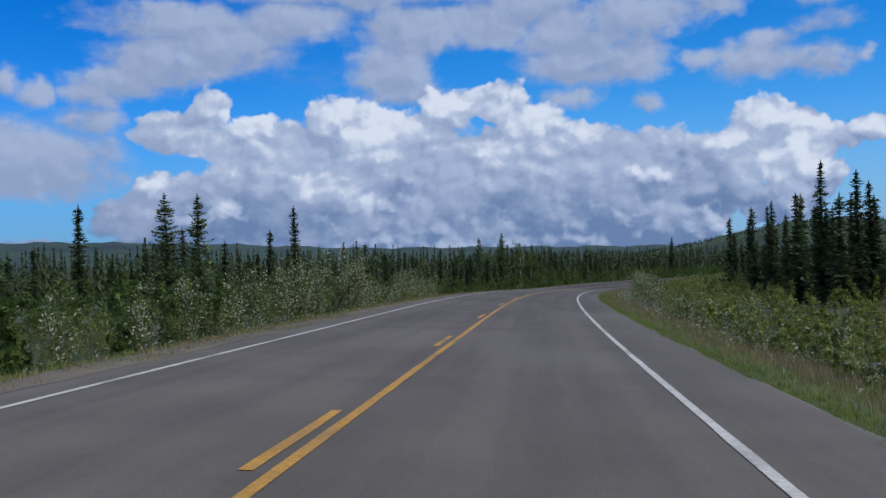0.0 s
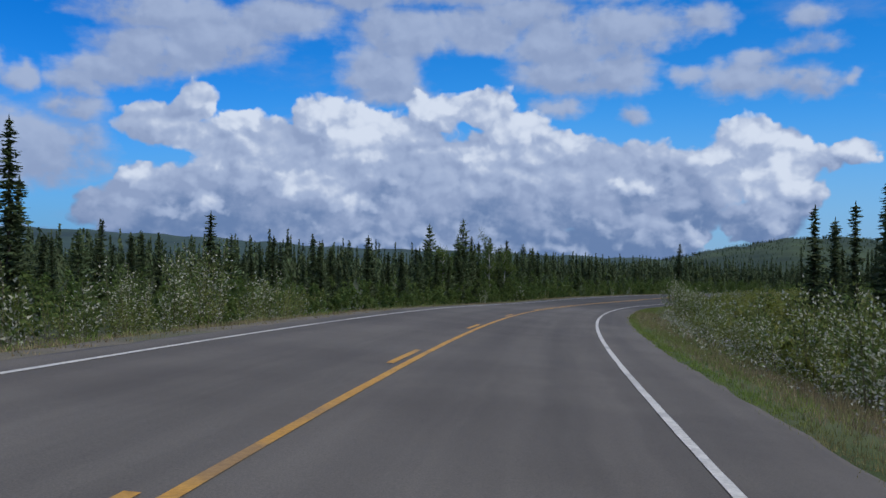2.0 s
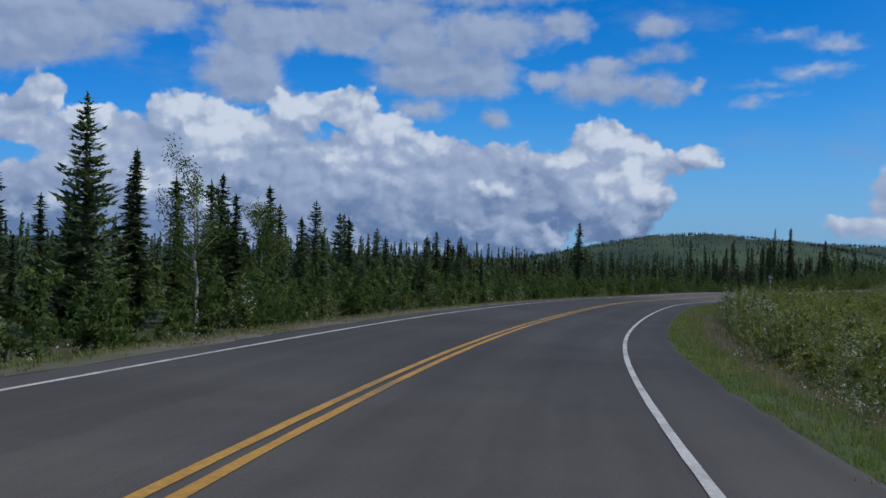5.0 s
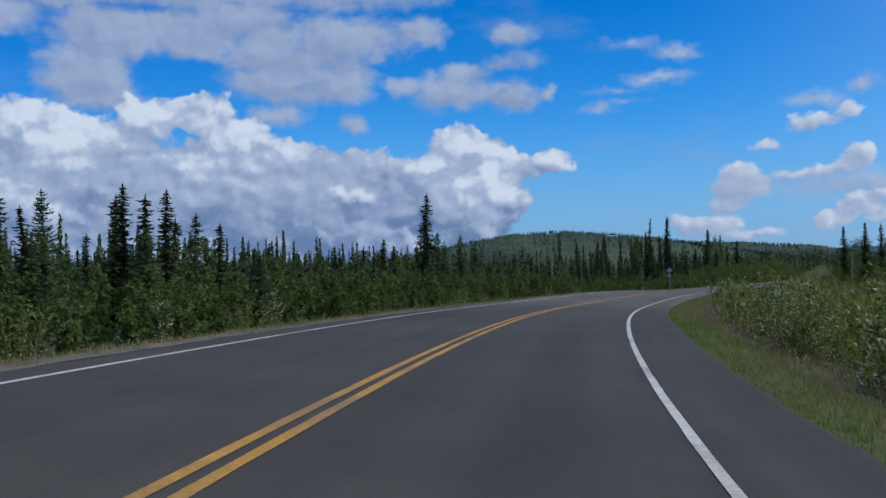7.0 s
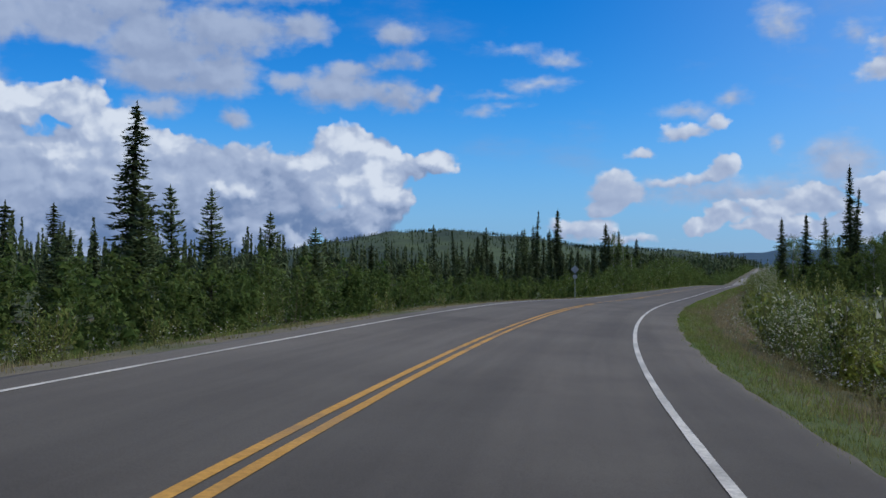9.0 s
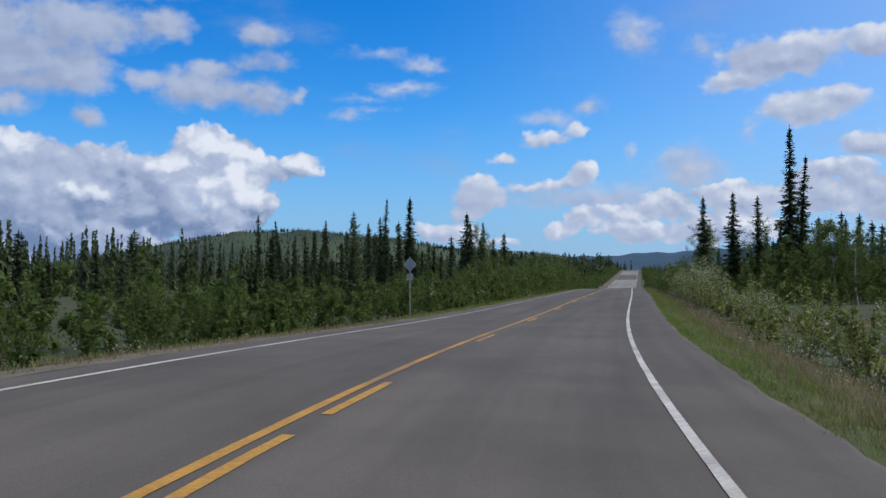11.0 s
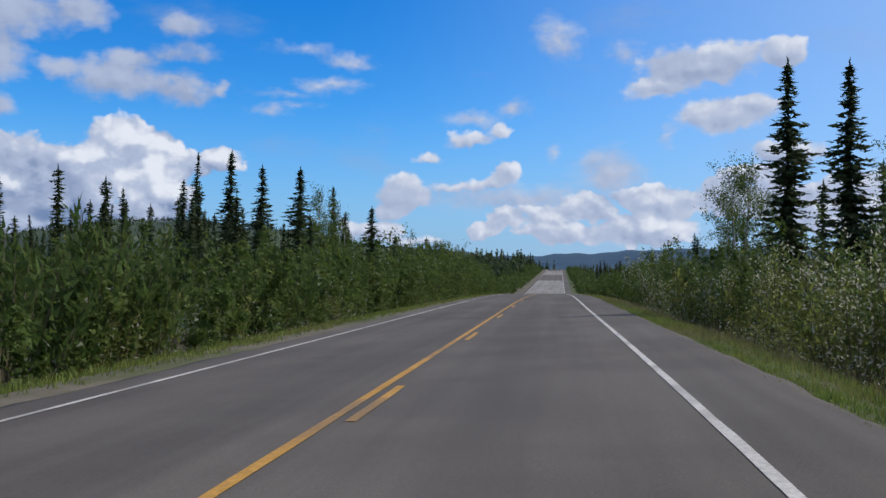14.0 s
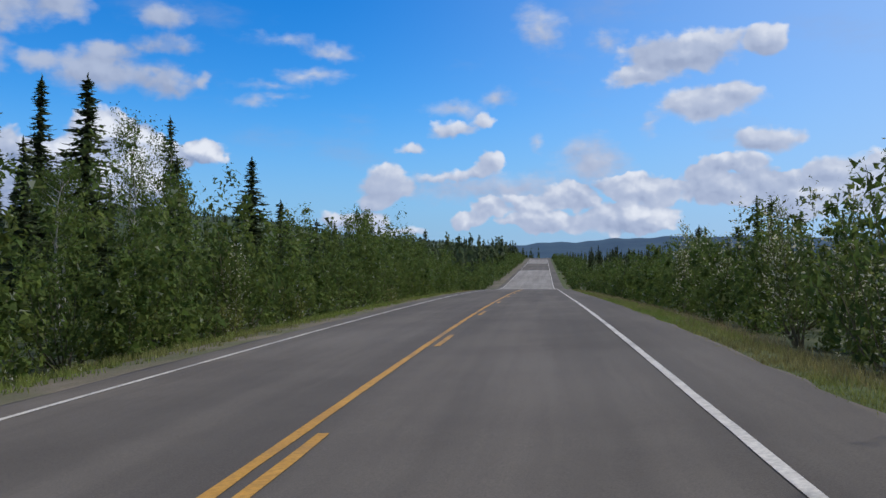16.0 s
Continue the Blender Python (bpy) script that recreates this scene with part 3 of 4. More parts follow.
def spruce_meshes(seed, height, radius, lowest, density=1.0, club=0.0, droop=0.35, needle=None, gaps=0.12, spray=0.24, taper=0.72):
    """Trunk and crown of a spruce: whorls of drooping branches with upturned ends, set with small needle sprays, ragged, with gaps."""
    rng = np.random.default_rng(seed)
    bend = rng.normal(0, 0.012, 2) * height
    zs = np.linspace(0, height, 9)
    path = np.stack([bend[0] * (zs / height) ** 2, bend[1] * (zs / height) ** 2, zs], 1)
    tv, tf = tube(path, np.interp(zs, [0, height], [0.012 * height + 0.03, 0.012]), 5)
    P, A, N, L, W = [], [], [], [], []
    z, lump = lowest, 1.0
    up = np.array([0, 0, 1.0])
    while z < height * 0.985:
        q = (z - lowest) / (height - lowest)
        lump = 0.6 * lump + 0.4 * rng.uniform(0.35, 1.65)
        r = radius * (1 - q) ** taper * (0.35 + 0.65 * min(1, q / 0.12)) * lump + 0.07
        if club and 0.84 < q < 0.97:
            r += club * radius
        foot = np.array([np.interp(z, zs, path[:, 0]), np.interp(z, zs, path[:, 1]), z])
        for a in rng.uniform(0, 2 * math.pi, max(4, int(rng.integers(8, 13) * density))):
            if rng.random() < gaps:
                continue
            ln = r * rng.uniform(0.5, 1.2)
            d = np.array([math.cos(a), math.sin(a), 0.0])
            side = np.array([-d[1], d[0], 0.0])
            k = max(3, int(ln / (0.42 * spray)) + 1)
            f = np.minimum(1.0, (np.arange(k) + rng.uniform(0.2, 1.0, k)) / k)
            c = foot + d * (ln * f)[:, None] + up * (-droop * ln * f + 0.26 * ln * f ** 3)[:, None] + rng.normal(0, 0.025, (k, 3))
            swing = np.where(np.arange(k) % 2 == 0, 1, -1) * rng.uniform(0.2, 0.9, k)
            P.append(c), A.append(d * 0.8 + side * swing[:, None] + up * (-droop * 0.8 + 0.5 * f + rng.normal(0, 0.15, k))[:, None])
            N.append(up + rng.normal(0, 0.5, (k, 3)))
            size = spray * rng.uniform(0.75, 1.35, k) * (1.2 - 0.45 * q)
            L.append(size * 1.45), W.append(size * 0.8)
        z += rng.uniform(0.10, 0.18) / max(0.6, density)
    # leader shoots
    k = 10
    P.append(np.stack([np.full(k, path[-1, 0]), np.full(k, path[-1, 1]), height * np.linspace(0.955, 1.005, k)], 1))
    A.append(rng.normal(0, 0.3, (k, 3)) * np.array([1, 1, 0]) + up), N.append(rng.normal(0, 1, (k, 3))), L.append(np.full(k, 0.24)), W.append(np.full(k, 0.1))
    v, f = darts(*(np.concatenate(u) for u in (P, A, N, L, W)))
    return mesh_from("trunk", tv, tf, BARK), mesh_from("crown", v, f, needle or NEEDLE)


def broadleaf_meshes(seed, height, spread, leaves, leaf, bark, leaf_mat, clear=0.25):
    """Trunk with limbs, and a crown of many single leaves in clumps round the twigs."""
    rng = np.random.default_rng(seed)
    zs = np.linspace(0, height * 0.93, 8)
    wob = np.cumsum(rng.normal(0, 0.02 * height, (8, 2)), axis=0) * 0.5
    path = np.stack([wob[:, 0], wob[:, 1], zs], 1)
    tv, tf = tube(path, np.interp(zs, [0, height], [0.011 * height + 0.02, 0.012]), 7)
    limbs = []
    tips = []
    for i in range(int(14 + height)):
        z = height * rng.uniform(clear, 0.92)
        b = np.array([np.interp(z, zs, path[:, 0]), np.interp(z, zs, path[:, 1]), z])
        a = rng.uniform(0, 2 * math.pi)
        q = (z / height - clear) / (1 - clear)
        ln = spread * (0.35 + 0.9 * math.sin(math.pi * min(1, 0.15 + 0.8 * q))) * rng.uniform(0.6, 1.1) * 0.8
        d = np.array([math.cos(a), math.sin(a), rng.uniform(0.45, 1.1)])
        pts = np.array([b + d * ln * t + np.array([0, 0, 0.1 * ln * t * t]) + rng.normal(0, 0.03, 3) * t for t in np.linspace(0, 1, 4)])
        lv, lf = tube(pts, [0.025 + 0.002 * height, 0.018, 0.012, 0.006], 4)
        limbs.append(mesh_from("limb", lv, lf, bark))
        tips += [pts[2], pts[3], (pts[1] + pts[2]) / 2]
        for _ in range(4):
            tips.append(pts[rng.integers(1, 4)] + rng.normal(0, 0.22, 3) * spread * np.array([1, 1, 0.8]))
    tips.append(path[-1])
    tips = np.array(tips)
    c = tips[rng.integers(0, len(tips), leaves)] + rng.normal(0, 1, (leaves, 3)) * np.array([0.115, 0.115, 0.14]) * spread
    al = rng.normal(0, 1, (leaves, 3)) + np.array([0, 0, -0.5])
    v, f = darts(c, al, rng.normal(0, 1, (leaves, 3)), leaf * 1.1 * rng.uniform(0.7, 1.3, leaves), leaf * 0.8 * rng.uniform(0.7, 1.3, leaves))
    return mesh_from("trunk", tv, tf, bark), mesh_from("crown", v, f, leaf_mat), *limbs


def shrub_meshes(seed, height, spread, stems, leaves, leaf_mat, leaf=0.075, broad=0.5):
    """A clump of upright arching stems, set with narrow leaves from knee height to the tips."""
    rng = np.random.default_rng(seed)
    wood, C, A = [], [], []
    per = leaves // stems
    for i in range(stems):
        a, r = rng.uniform(0, 2 * math.pi), spread * math.sqrt(rng.random())
        h = height * rng.uniform(0.62, 1.05) * (1 - 0.25 * r / spread)
        b = np.array([math.cos(a), math.sin(a), 0]) * r * 0.45
        e = np.array([math.cos(a) * r, math.sin(a) * r, h]) + rng.normal(0, 0.08, 3)
        mid = (b + e) / 2 + np.array([0, 0, 0.1 * h])
        t = np.linspace(0, 1, 6)[:, None]
        pts = b * (1 - t) ** 2 + 2 * mid * t * (1 - t) + e * t * t
        wood.append(tube(pts, np.linspace(0.014, 0.004, 6), 3))
        q = rng.beta(2.0, 1.3, per)[:, None]
        p = b * (1 - q) ** 2 + 2 * mid * q * (1 - q) + e * q * q
        sp = rng.normal(0, 1, (per, 3)) * np.array([0.13, 0.13, 0.10]) * (0.4 + height * 0.28)
        C.append(p + sp * (1.15 - 0.6 * q)), A.append(sp / 0.15 + np.array([0, 0, 0.9]) + rng.normal(0, 0.5, (per, 3)))
    C, A = np.concatenate(C), np.concatenate(A)
    C[:, 2] = np.maximum(C[:, 2], 0.05)
    n = len(C)
    v, f = darts(C, A, rng.normal(0, 1, (n, 3)), leaf * rng.uniform(0.8, 1.5, n), leaf * broad * rng.uniform(0.8, 1.3, n))
    ring = 3
    root = np.array([(math.cos(2.1 * i) * 0.06, math.sin(2.1 * i) * 0.06, -0.1) for i in range(ring)])
    vs, wf, count = [root], [], ring
    for v0, f0 in wood:
        vs.append(v0[ring:])
        wf += [tuple(i if i < ring else i - ring + count for i in q) for q in f0]
        count += len(v0) - ring
    wv = np.concatenate(vs)
    return mesh_from("stem", wv, wf, STEM), mesh_from("foliage", v, f, leaf_mat)


def plant(name, parts, label, category, group, x, y, scale=1.0, turn=0.0, sink=0.08, z=None, tall=1.0):
    top = new(name)
    top.empty_display_size = 0.3
    z = float(land([x], [y])[0]) if z is None else z
    top.matrix_basis = Matrix.LocRotScale((x, y, z - sink), Euler((0, 0, turn)), (scale, scale, scale * tall))
    tagged(top, label, category, group)
    for pn, me in parts:
        part(pn, me, top)
    return top


def thicket(name, label, mat, s0, s1, o0, o1, tops, n, leaf, seed, per=330, front=1.9):
    """Many bushes grown into one another between two stations and offsets: each a cluster of leafy lobes; tops are heights along the way."""
    rng = np.random.default_rng(seed)
    n = int(n * 1.25)
    m = max(4, n // per)
    s, q = rng.uniform(s0, s1, m), rng.random(m) ** front
    keep = ~((s > 260) & (s < 277) & (o0 + (o1 - o0) * q < 0) & (o0 + (o1 - o0) * q > -10.2))
    s, q = s[keep], q[keep]
    m = len(s)
    top = np.interp(s, np.linspace(s0, s1, len(tops)), tops) * rng.uniform(0.5, 1.25, m) * (0.72 + 0.28 * np.minimum(1, q * 5))
    top *= 0.92 + 0.16 * np.sin(s * 0.31 + 2 * q) * np.sin(s * 0.13 + 1)
    off = o0 + (o1 - o0) * q + rng.normal(0, 0.15, m)
    p = on_road(s, off)
    g = land(p[:, 0], p[:, 1])
    wide = (0.24 * top + 0.25) * rng.uniform(0.75, 1.25, m)
    lobes = 9
    k = np.repeat(np.arange(m), lobes)
    j = np.tile(np.arange(lobes) / (lobes - 1.0), m)
    a = rng.uniform(0, 6.28, len(k))
    z = np.clip(0.1 + 0.82 * j + rng.normal(0, 0.06, len(k)), 0.08, 0.95)
    out = wide[k] * np.sqrt(np.maximum(0.02, 1 - (z * 1.02) ** 2.2)) * rng.uniform(0.35, 1.0, len(k))
    c = np.stack([p[k, 0] + np.cos(a) * out, p[k, 1] + np.sin(a) * out, g[k] + z * top[k]], 1)
    size = (0.13 + 0.11 * top[k]) * rng.uniform(0.6, 1.25, len(k)) * (1.15 - 0.5 * z)
    i = np.repeat(np.arange(len(k)), max(3, per // lobes))
    d = unit(rng, len(i)) * (rng.random(len(i)) ** 0.45)[:, None] * size[i][:, None]
    C = c[i] + d * np.array([0.9, 0.9, 1.35])
    C[:, 2] = np.maximum(C[:, 2], g[k][i] + 0.06)
    N = d / size[i][:, None] + np.array([0, 0, 0.35]) + rng.normal(0, 0.5, d.shape)
    A = np.cross(N, rng.normal(0, 1, N.shape)) + np.array([0, 0, -0.2])
    # broad leaves close the heart of a bush, small ones make its skin
    size = leaf * np.where(np.linalg.norm(d, axis=1) < 0.62 * size[i], 1.3, 0.72) * rng.uniform(0.65, 1.35, len(C))
    v, f = darts(C, A, N, size * 1.15, size * 0.75 * rng.uniform(0.7, 1.3, len(C)))
    return tagged(new(name, mesh_from(name, v, f, mat)), label, "brush", kind="stuff")


def grass(name, label, mat, s0, s1, o0, o1, n, h0, h1, seed, wide=0.018):
    """Single bent blades standing on the verge, in tufts."""
    rng = np.random.default_rng(seed)
    m = n // 7
    s, off = rng.uniform(s0, s1, m), o0 + (o1 - o0) * rng.random(m) ** 0.9
    k = np.repeat(np.arange(m), 7)
    s, off = s[k] + rng.normal(0, 0.07, len(k)), off[k] + rng.normal(0, 0.07, len(k))
    p = on_road(s, off)
    d = np.abs(off)
    p[:, 2] += np.interp(d, [5.25, 5.9, 7.0, 8.2, 9.6, 11], [-0.03, -0.10, -0.36, -0.68, -0.95, -0.95]) - 0.02
    h = rng.uniform(h0, h1, len(k)) * np.interp(d, [5.15, 6.2, 8], [0.5, 0.85, 1.15])
    a = rng.uniform(0, 6.28, len(k))
    w = np.stack([np.cos(a), np.sin(a), 0 * a], 1) * wide
    t = np.stack([rng.normal(0, 0.3, len(k)) * h, rng.normal(0, 0.3, len(k)) * h, h], 1)
    v = np.stack([p - w, p + w, p + t], 1).reshape(-1, 3)
    return tagged(new(name, mesh_from(name, v, np.arange(len(v)).reshape(-1, 3), mat)), label, "grass", kind="stuff")


def seed_heads(name, label, s0, s1, o0, o1, n, h0, h1, seed):
    """Small pale fluffy heads on thin stalks among the grass."""
    rng = np.random.default_rng(seed)
    m = n // 6
    s, off = rng.uniform(s0, s1, m), o0 + (o1 - o0) * rng.random(m)
    k = np.repeat(np.arange(m), 6)
    s, off = s[k] + rng.normal(0, 0.25, len(k)), off[k] + rng.normal(0, 0.2, len(k))
    p = on_road(s, off)
    p[:, 2] += np.interp(np.abs(off), [5.25, 5.9, 7.0, 8.2, 9.6, 11], [-0.03, -0.10, -0.36, -0.68, -0.95, -0.95]) + rng.uniform(h0, h1, len(k))
    v, f = kites(p, rng.normal(0, 1, p.shape), rng.normal(0, 1, p.shape), rng.uniform(0.04, 0.08, len(k)), rng.uniform(0.025, 0.05, len(k)))
    return tagged(new(name, mesh_from(name, v, f, FLUFF)), label, "wildflowers", kind="stuff")


# ---------------------------------------------------------------- ground
def build_ground():
    def axis(lo, hi, fine, far):
        mid = np.arange(lo, hi + 0.1, fine)
        out = far * (np.linspace(0, 1, 26)[1:] ** 2.2)
        return np.concatenate([(lo - out)[::-1], mid, hi + out])
    xs, ys = axis(-110, 330, 4.0, 4700), axis(-70, 520, 4.0, 4500)
    X, Y = np.meshgrid(xs, ys)
    z = land(X.ravel(), Y.ravel())
    nx, ny = len(xs), len(ys)
    i = np.arange((ny - 1) * nx).reshape(ny - 1, nx)[:, :-1].ravel()
    me = mesh_from("ground", np.stack([X.ravel(), Y.ravel(), z], 1), np.stack([i, i + 1, i + nx + 1, i + nx], 1), SOIL)
    for p in me.polygons:
        p.use_smooth = True
    tagged(new("ground", me), "dark mossy forest floor under spruce and brush", "ground", kind="structure")


build_ground()

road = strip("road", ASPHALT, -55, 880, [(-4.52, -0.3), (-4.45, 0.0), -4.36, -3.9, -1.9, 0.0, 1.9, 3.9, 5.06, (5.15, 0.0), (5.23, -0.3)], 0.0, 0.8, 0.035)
tagged(road, "worn grey asphalt highway with wide paved shoulder", "road", kind="structure")
for name, a, b, offs in (("edge_line", -55, 880, (-EDGE - 0.05, -EDGE + 0.05)), ("edge_line", -55, 880, (EDGE - 0.055, EDGE + 0.055)),
                         ("centre_line", -55, 231, (0.06, 0.18)), ("centre_line", 92, 425, (-0.18, -0.06))):
    ob = strip(name, YELLOW_PAINT if name == "centre_line" else WHITE_PAINT, a, b, offs, 0.008, 0.8, 0.003, 3, 0.105 if name == "centre_line" else 0.0)
    ob.parent = road
for first, lo, hi, off in ((9.55, -55, 92, (-0.18, -0.06)), (28.06, 231, 425, (0.06, 0.18))):
    for k in range(-6, 34):
        e = first + (12.1 if hi < 100 else 12.19) * k
        if lo < e - 3.05 and e < hi:
            ob = strip("centre_dash", YELLOW_PAINT, e - 3.05, e, off, 0.008, 0.6, 0.004, 5, 0.105)
            ob.parent = road
for a, b, mat in ((436, 560, ASPHALT_PALE), (640, 720, ASPHALT_PALE)):
    ob = strip("resurfaced_patch", mat, a, b, (-EDGE + 0.1, -1.5, 1.5, EDGE - 0.1), 0.005, 3.0)
    ob.parent = road
def crack(points, width, seed):
    """A dark tar-filled crack wandering through the given stations and offsets."""
    rng = np.random.default_rng(seed)
    pts = np.array(points, float)
    t = np.linspace(0, len(pts) - 1, (len(pts) - 1) * 10 + 1)
    s, o = np.interp(t, np.arange(len(pts)), pts[:, 0]), np.interp(t, np.arange(len(pts)), pts[:, 1])
    o, s = o + np.cumsum(rng.normal(0, 0.018, len(t))), s + rng.normal(0, 0.03, len(t))
    d = np.stack([np.gradient(s), np.gradient(o)], 1)
    d /= np.linalg.norm(d, axis=1)[:, None] + 1e-9
    w = width * rng.uniform(0.35, 1.1, len(t))
    a, b = on_road(s - d[:, 1] * w, o + d[:, 0] * w), on_road(s + d[:, 1] * w, o - d[:, 0] * w)
    a[:, 2] += 0.006
    b[:, 2] += 0.006
    n = len(t)
    ob = new("crack", mesh_from("crack", np.concatenate([a, b]), [(i, i + n, i + n + 1, i + 1) for i in range(n - 1)], TAR))
    ob.parent = road


crack(((136, 3.0), (134.8, 2.97), (131.2, 2.84), (129.9, 3.08), (128.2, 2.85), (126.0, 2.7)), 0.02, 1)
crack(((256.8, -1.5), (256.7, 0.6), (256.3, 1.6)), 0.010, 2)

for side in (-1, 1):
    if side > 0:
        offs = [(4.95, -0.12), (5.2, -0.02), (5.9, -0.10), (7.0, -0.36), (8.2, -0.68), (9.6, -1.15)]
    else:
        offs = [(-4.3, -0.12), (-4.52, -0.03), (-5.6, -0.09), (-7.0, -0.36), (-8.2, -0.68), (-9.6, -1.15)]
    v = strip("verge", VERGE if side > 0 else GRAVEL_VERGE, -55, 880, offs if side > 0 else offs[::-1], 0.0, 1.5, 0.09, 9 + side)
    tagged(v, "grassy verge with dry grass and gravel beside the asphalt", "verge", kind="structure")


def build_hill(name, mat, label, az0, az1, r0, r1, profile, seed):
    """A ridge across a range of bearings; profile gives crest heights in degrees at even steps of bearing."""
    az = np.linspace(az0, az1, 120)
    crest = np.interp(az, np.linspace(az0, az1, len(profile)), profile)
    rr = np.linspace(0, 1, 14)
    V = []
    for j, q in enumerate(rr):
        rad = r0 + (r1 - r0) * q
        lift = np.sin(q * math.pi / 2) ** 1.3
        bumps = np.sin(az * 1.7 + seed) * 0.05 + np.sin(az * 4.3 + seed * 2 + q * 3) * 0.03
        z = -12 + (np.tan(np.radians(crest + bumps * min(1, q * 2))) * rad + 10) * lift
        V.append(np.stack([np.sin(np.radians(az)) * rad, np.cos(np.radians(az)) * rad, z], 1))
    V.append(V[-1] + np.array([0, 0, -400.0]))
    n = len(az)
    f = [(j * n + i, j * n + i + 1, (j + 1) * n + i + 1, (j + 1) * n + i) for j in range(len(V) - 1) for i in range(n - 1)]
    me = mesh_from(name, np.concatenate(V), f, mat)
    for p in me.polygons:
        p.use_smooth = True
    tagged(new(name, me), label, "hill", kind="structure")


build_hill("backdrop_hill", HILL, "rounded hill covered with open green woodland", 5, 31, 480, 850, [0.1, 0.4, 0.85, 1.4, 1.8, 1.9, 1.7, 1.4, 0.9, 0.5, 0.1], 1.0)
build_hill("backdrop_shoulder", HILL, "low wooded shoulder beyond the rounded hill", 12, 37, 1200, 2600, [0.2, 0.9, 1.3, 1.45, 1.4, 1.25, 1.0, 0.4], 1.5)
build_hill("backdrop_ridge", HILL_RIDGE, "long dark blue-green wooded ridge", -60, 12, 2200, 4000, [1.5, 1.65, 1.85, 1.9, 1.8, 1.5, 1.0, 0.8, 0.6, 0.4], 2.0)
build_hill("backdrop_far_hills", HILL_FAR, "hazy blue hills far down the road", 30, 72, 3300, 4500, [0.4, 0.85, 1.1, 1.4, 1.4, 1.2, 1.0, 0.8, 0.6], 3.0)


def hill_trees(label, mat, az0, az1, r0, r1, profile, n, height, seed):
    """Small conifers too far off to count, standing all over a ridge up to its crest."""
    rng = np.random.default_rng(seed)
    az, q = rng.uniform(az0, az1, n), 1 - 0.75 * rng.random(n) ** 2.2
    rad = r0 + (r1 - r0) * q
    crest = np.interp(az, np.linspace(az0, az1, len(profile)), profile)
    z = -12 + (np.tan(np.radians(crest)) * rad + 10) * np.sin(q * math.pi / 2) ** 1.3
    h = height * rng.uniform(0.4, 1.25, n)
    foot = np.stack([np.sin(np.radians(az)) * rad, np.cos(np.radians(az)) * rad, z + 0.25 * h], 1)
    k = np.repeat(np.arange(n), 3)
    v, f = darts(foot[k], np.tile([0.0, 0.0, 1.0], (len(k), 1)) + rng.normal(0, 0.06, (len(k), 3)), rng.normal(0, 1, (len(k), 3)), h[k], h[k] * 0.3)
    tagged(new("hill_woods", mesh_from("hill_woods", v, f, mat)), label, "woods", kind="stuff")


hill_trees("sparse small spruces all over the rounded hill", HILL_TREES, 5, 31, 480, 850, [0.1, 0.4, 0.85, 1.4, 1.8, 1.9, 1.7, 1.4, 0.9, 0.5, 0.1], 2600, 2.4, 61)
hill_trees("small spruces along the low shoulder", HILL_TREES, 12, 37, 1200, 2600, [0.2, 0.9, 1.3, 1.45, 1.4, 1.25, 1.0, 0.4], 2500, 7.0, 62)


# ---------------------------------------------------------------- plants: kinds
BLACK_SPRUCE = [spruce_meshes(10 + i, h, r, lo, 0.85, cl, 0.45) for i, (h, r, lo, cl) in
                enumerate(((8.0, 0.85, 0.6, 0.2), (9.5, 0.95, 0.9, 0.12), (7.0, 0.72, 0.3, 0.25), (10.5, 1.1, 0.7, 0.0), (6.0, 0.85, 0.2, 0.08)))]
WHITE_SPRUCE = [spruce_meshes(30 + i, h, r, 0.4, 1.0, 0.0, 0.5, None, 0.22, 0.23, 0.6) for i, (h, r) in enumerate(((12.0, 1.5), (10.0, 1.3), (14.0, 1.4)))]
LARCH = [spruce_meshes(40 + i, h, r, 1.0, 0.85, 0.0, 0.10, NEEDLE_PALE, 0.28, 0.22) for i, (h, r) in enumerate(((9.0, 1.5), (8.0, 1.3)))]
BIRCH = [broadleaf_meshes(50 + i, h, sp, 4300, 0.102, BIRCH_BARK, LEAF) for i, (h, sp) in enumerate(((10.0, 1.5), (8.0, 1.4), (6.0, 1.3)))]
WILLOW_SHRUB = [shrub_meshes(60 + i, h, sp, st, lv, WILLOW, 0.085) for i, (h, sp, st, lv) in
                enumerate(((1.7, 0.8, 7, 460), (2.4, 0.9, 8, 580), (1.2, 0.7, 6, 340), (3.2, 1.0, 8, 680)))]
POPLAR_SAPLING = [shrub_meshes(80 + i, h, sp, st, lv, POPLAR, 0.078, 0.72) for i, (h, sp, st, lv) in
                  enumerate(((3.6, 0.6, 6, 1000), (2.6, 0.45, 5, 620), (4.6, 0.8, 8, 1350), (1.8, 0.4, 4, 380)))]
ALDER_SHRUB = [shrub_meshes(70 + i, h, sp, 12, lv, ALDER, 0.12) for i, (h, sp, lv) in enumerate(((2.6, 1.3, 800), (3.6, 1.5, 1000), (1.8, 1.2, 600)))]
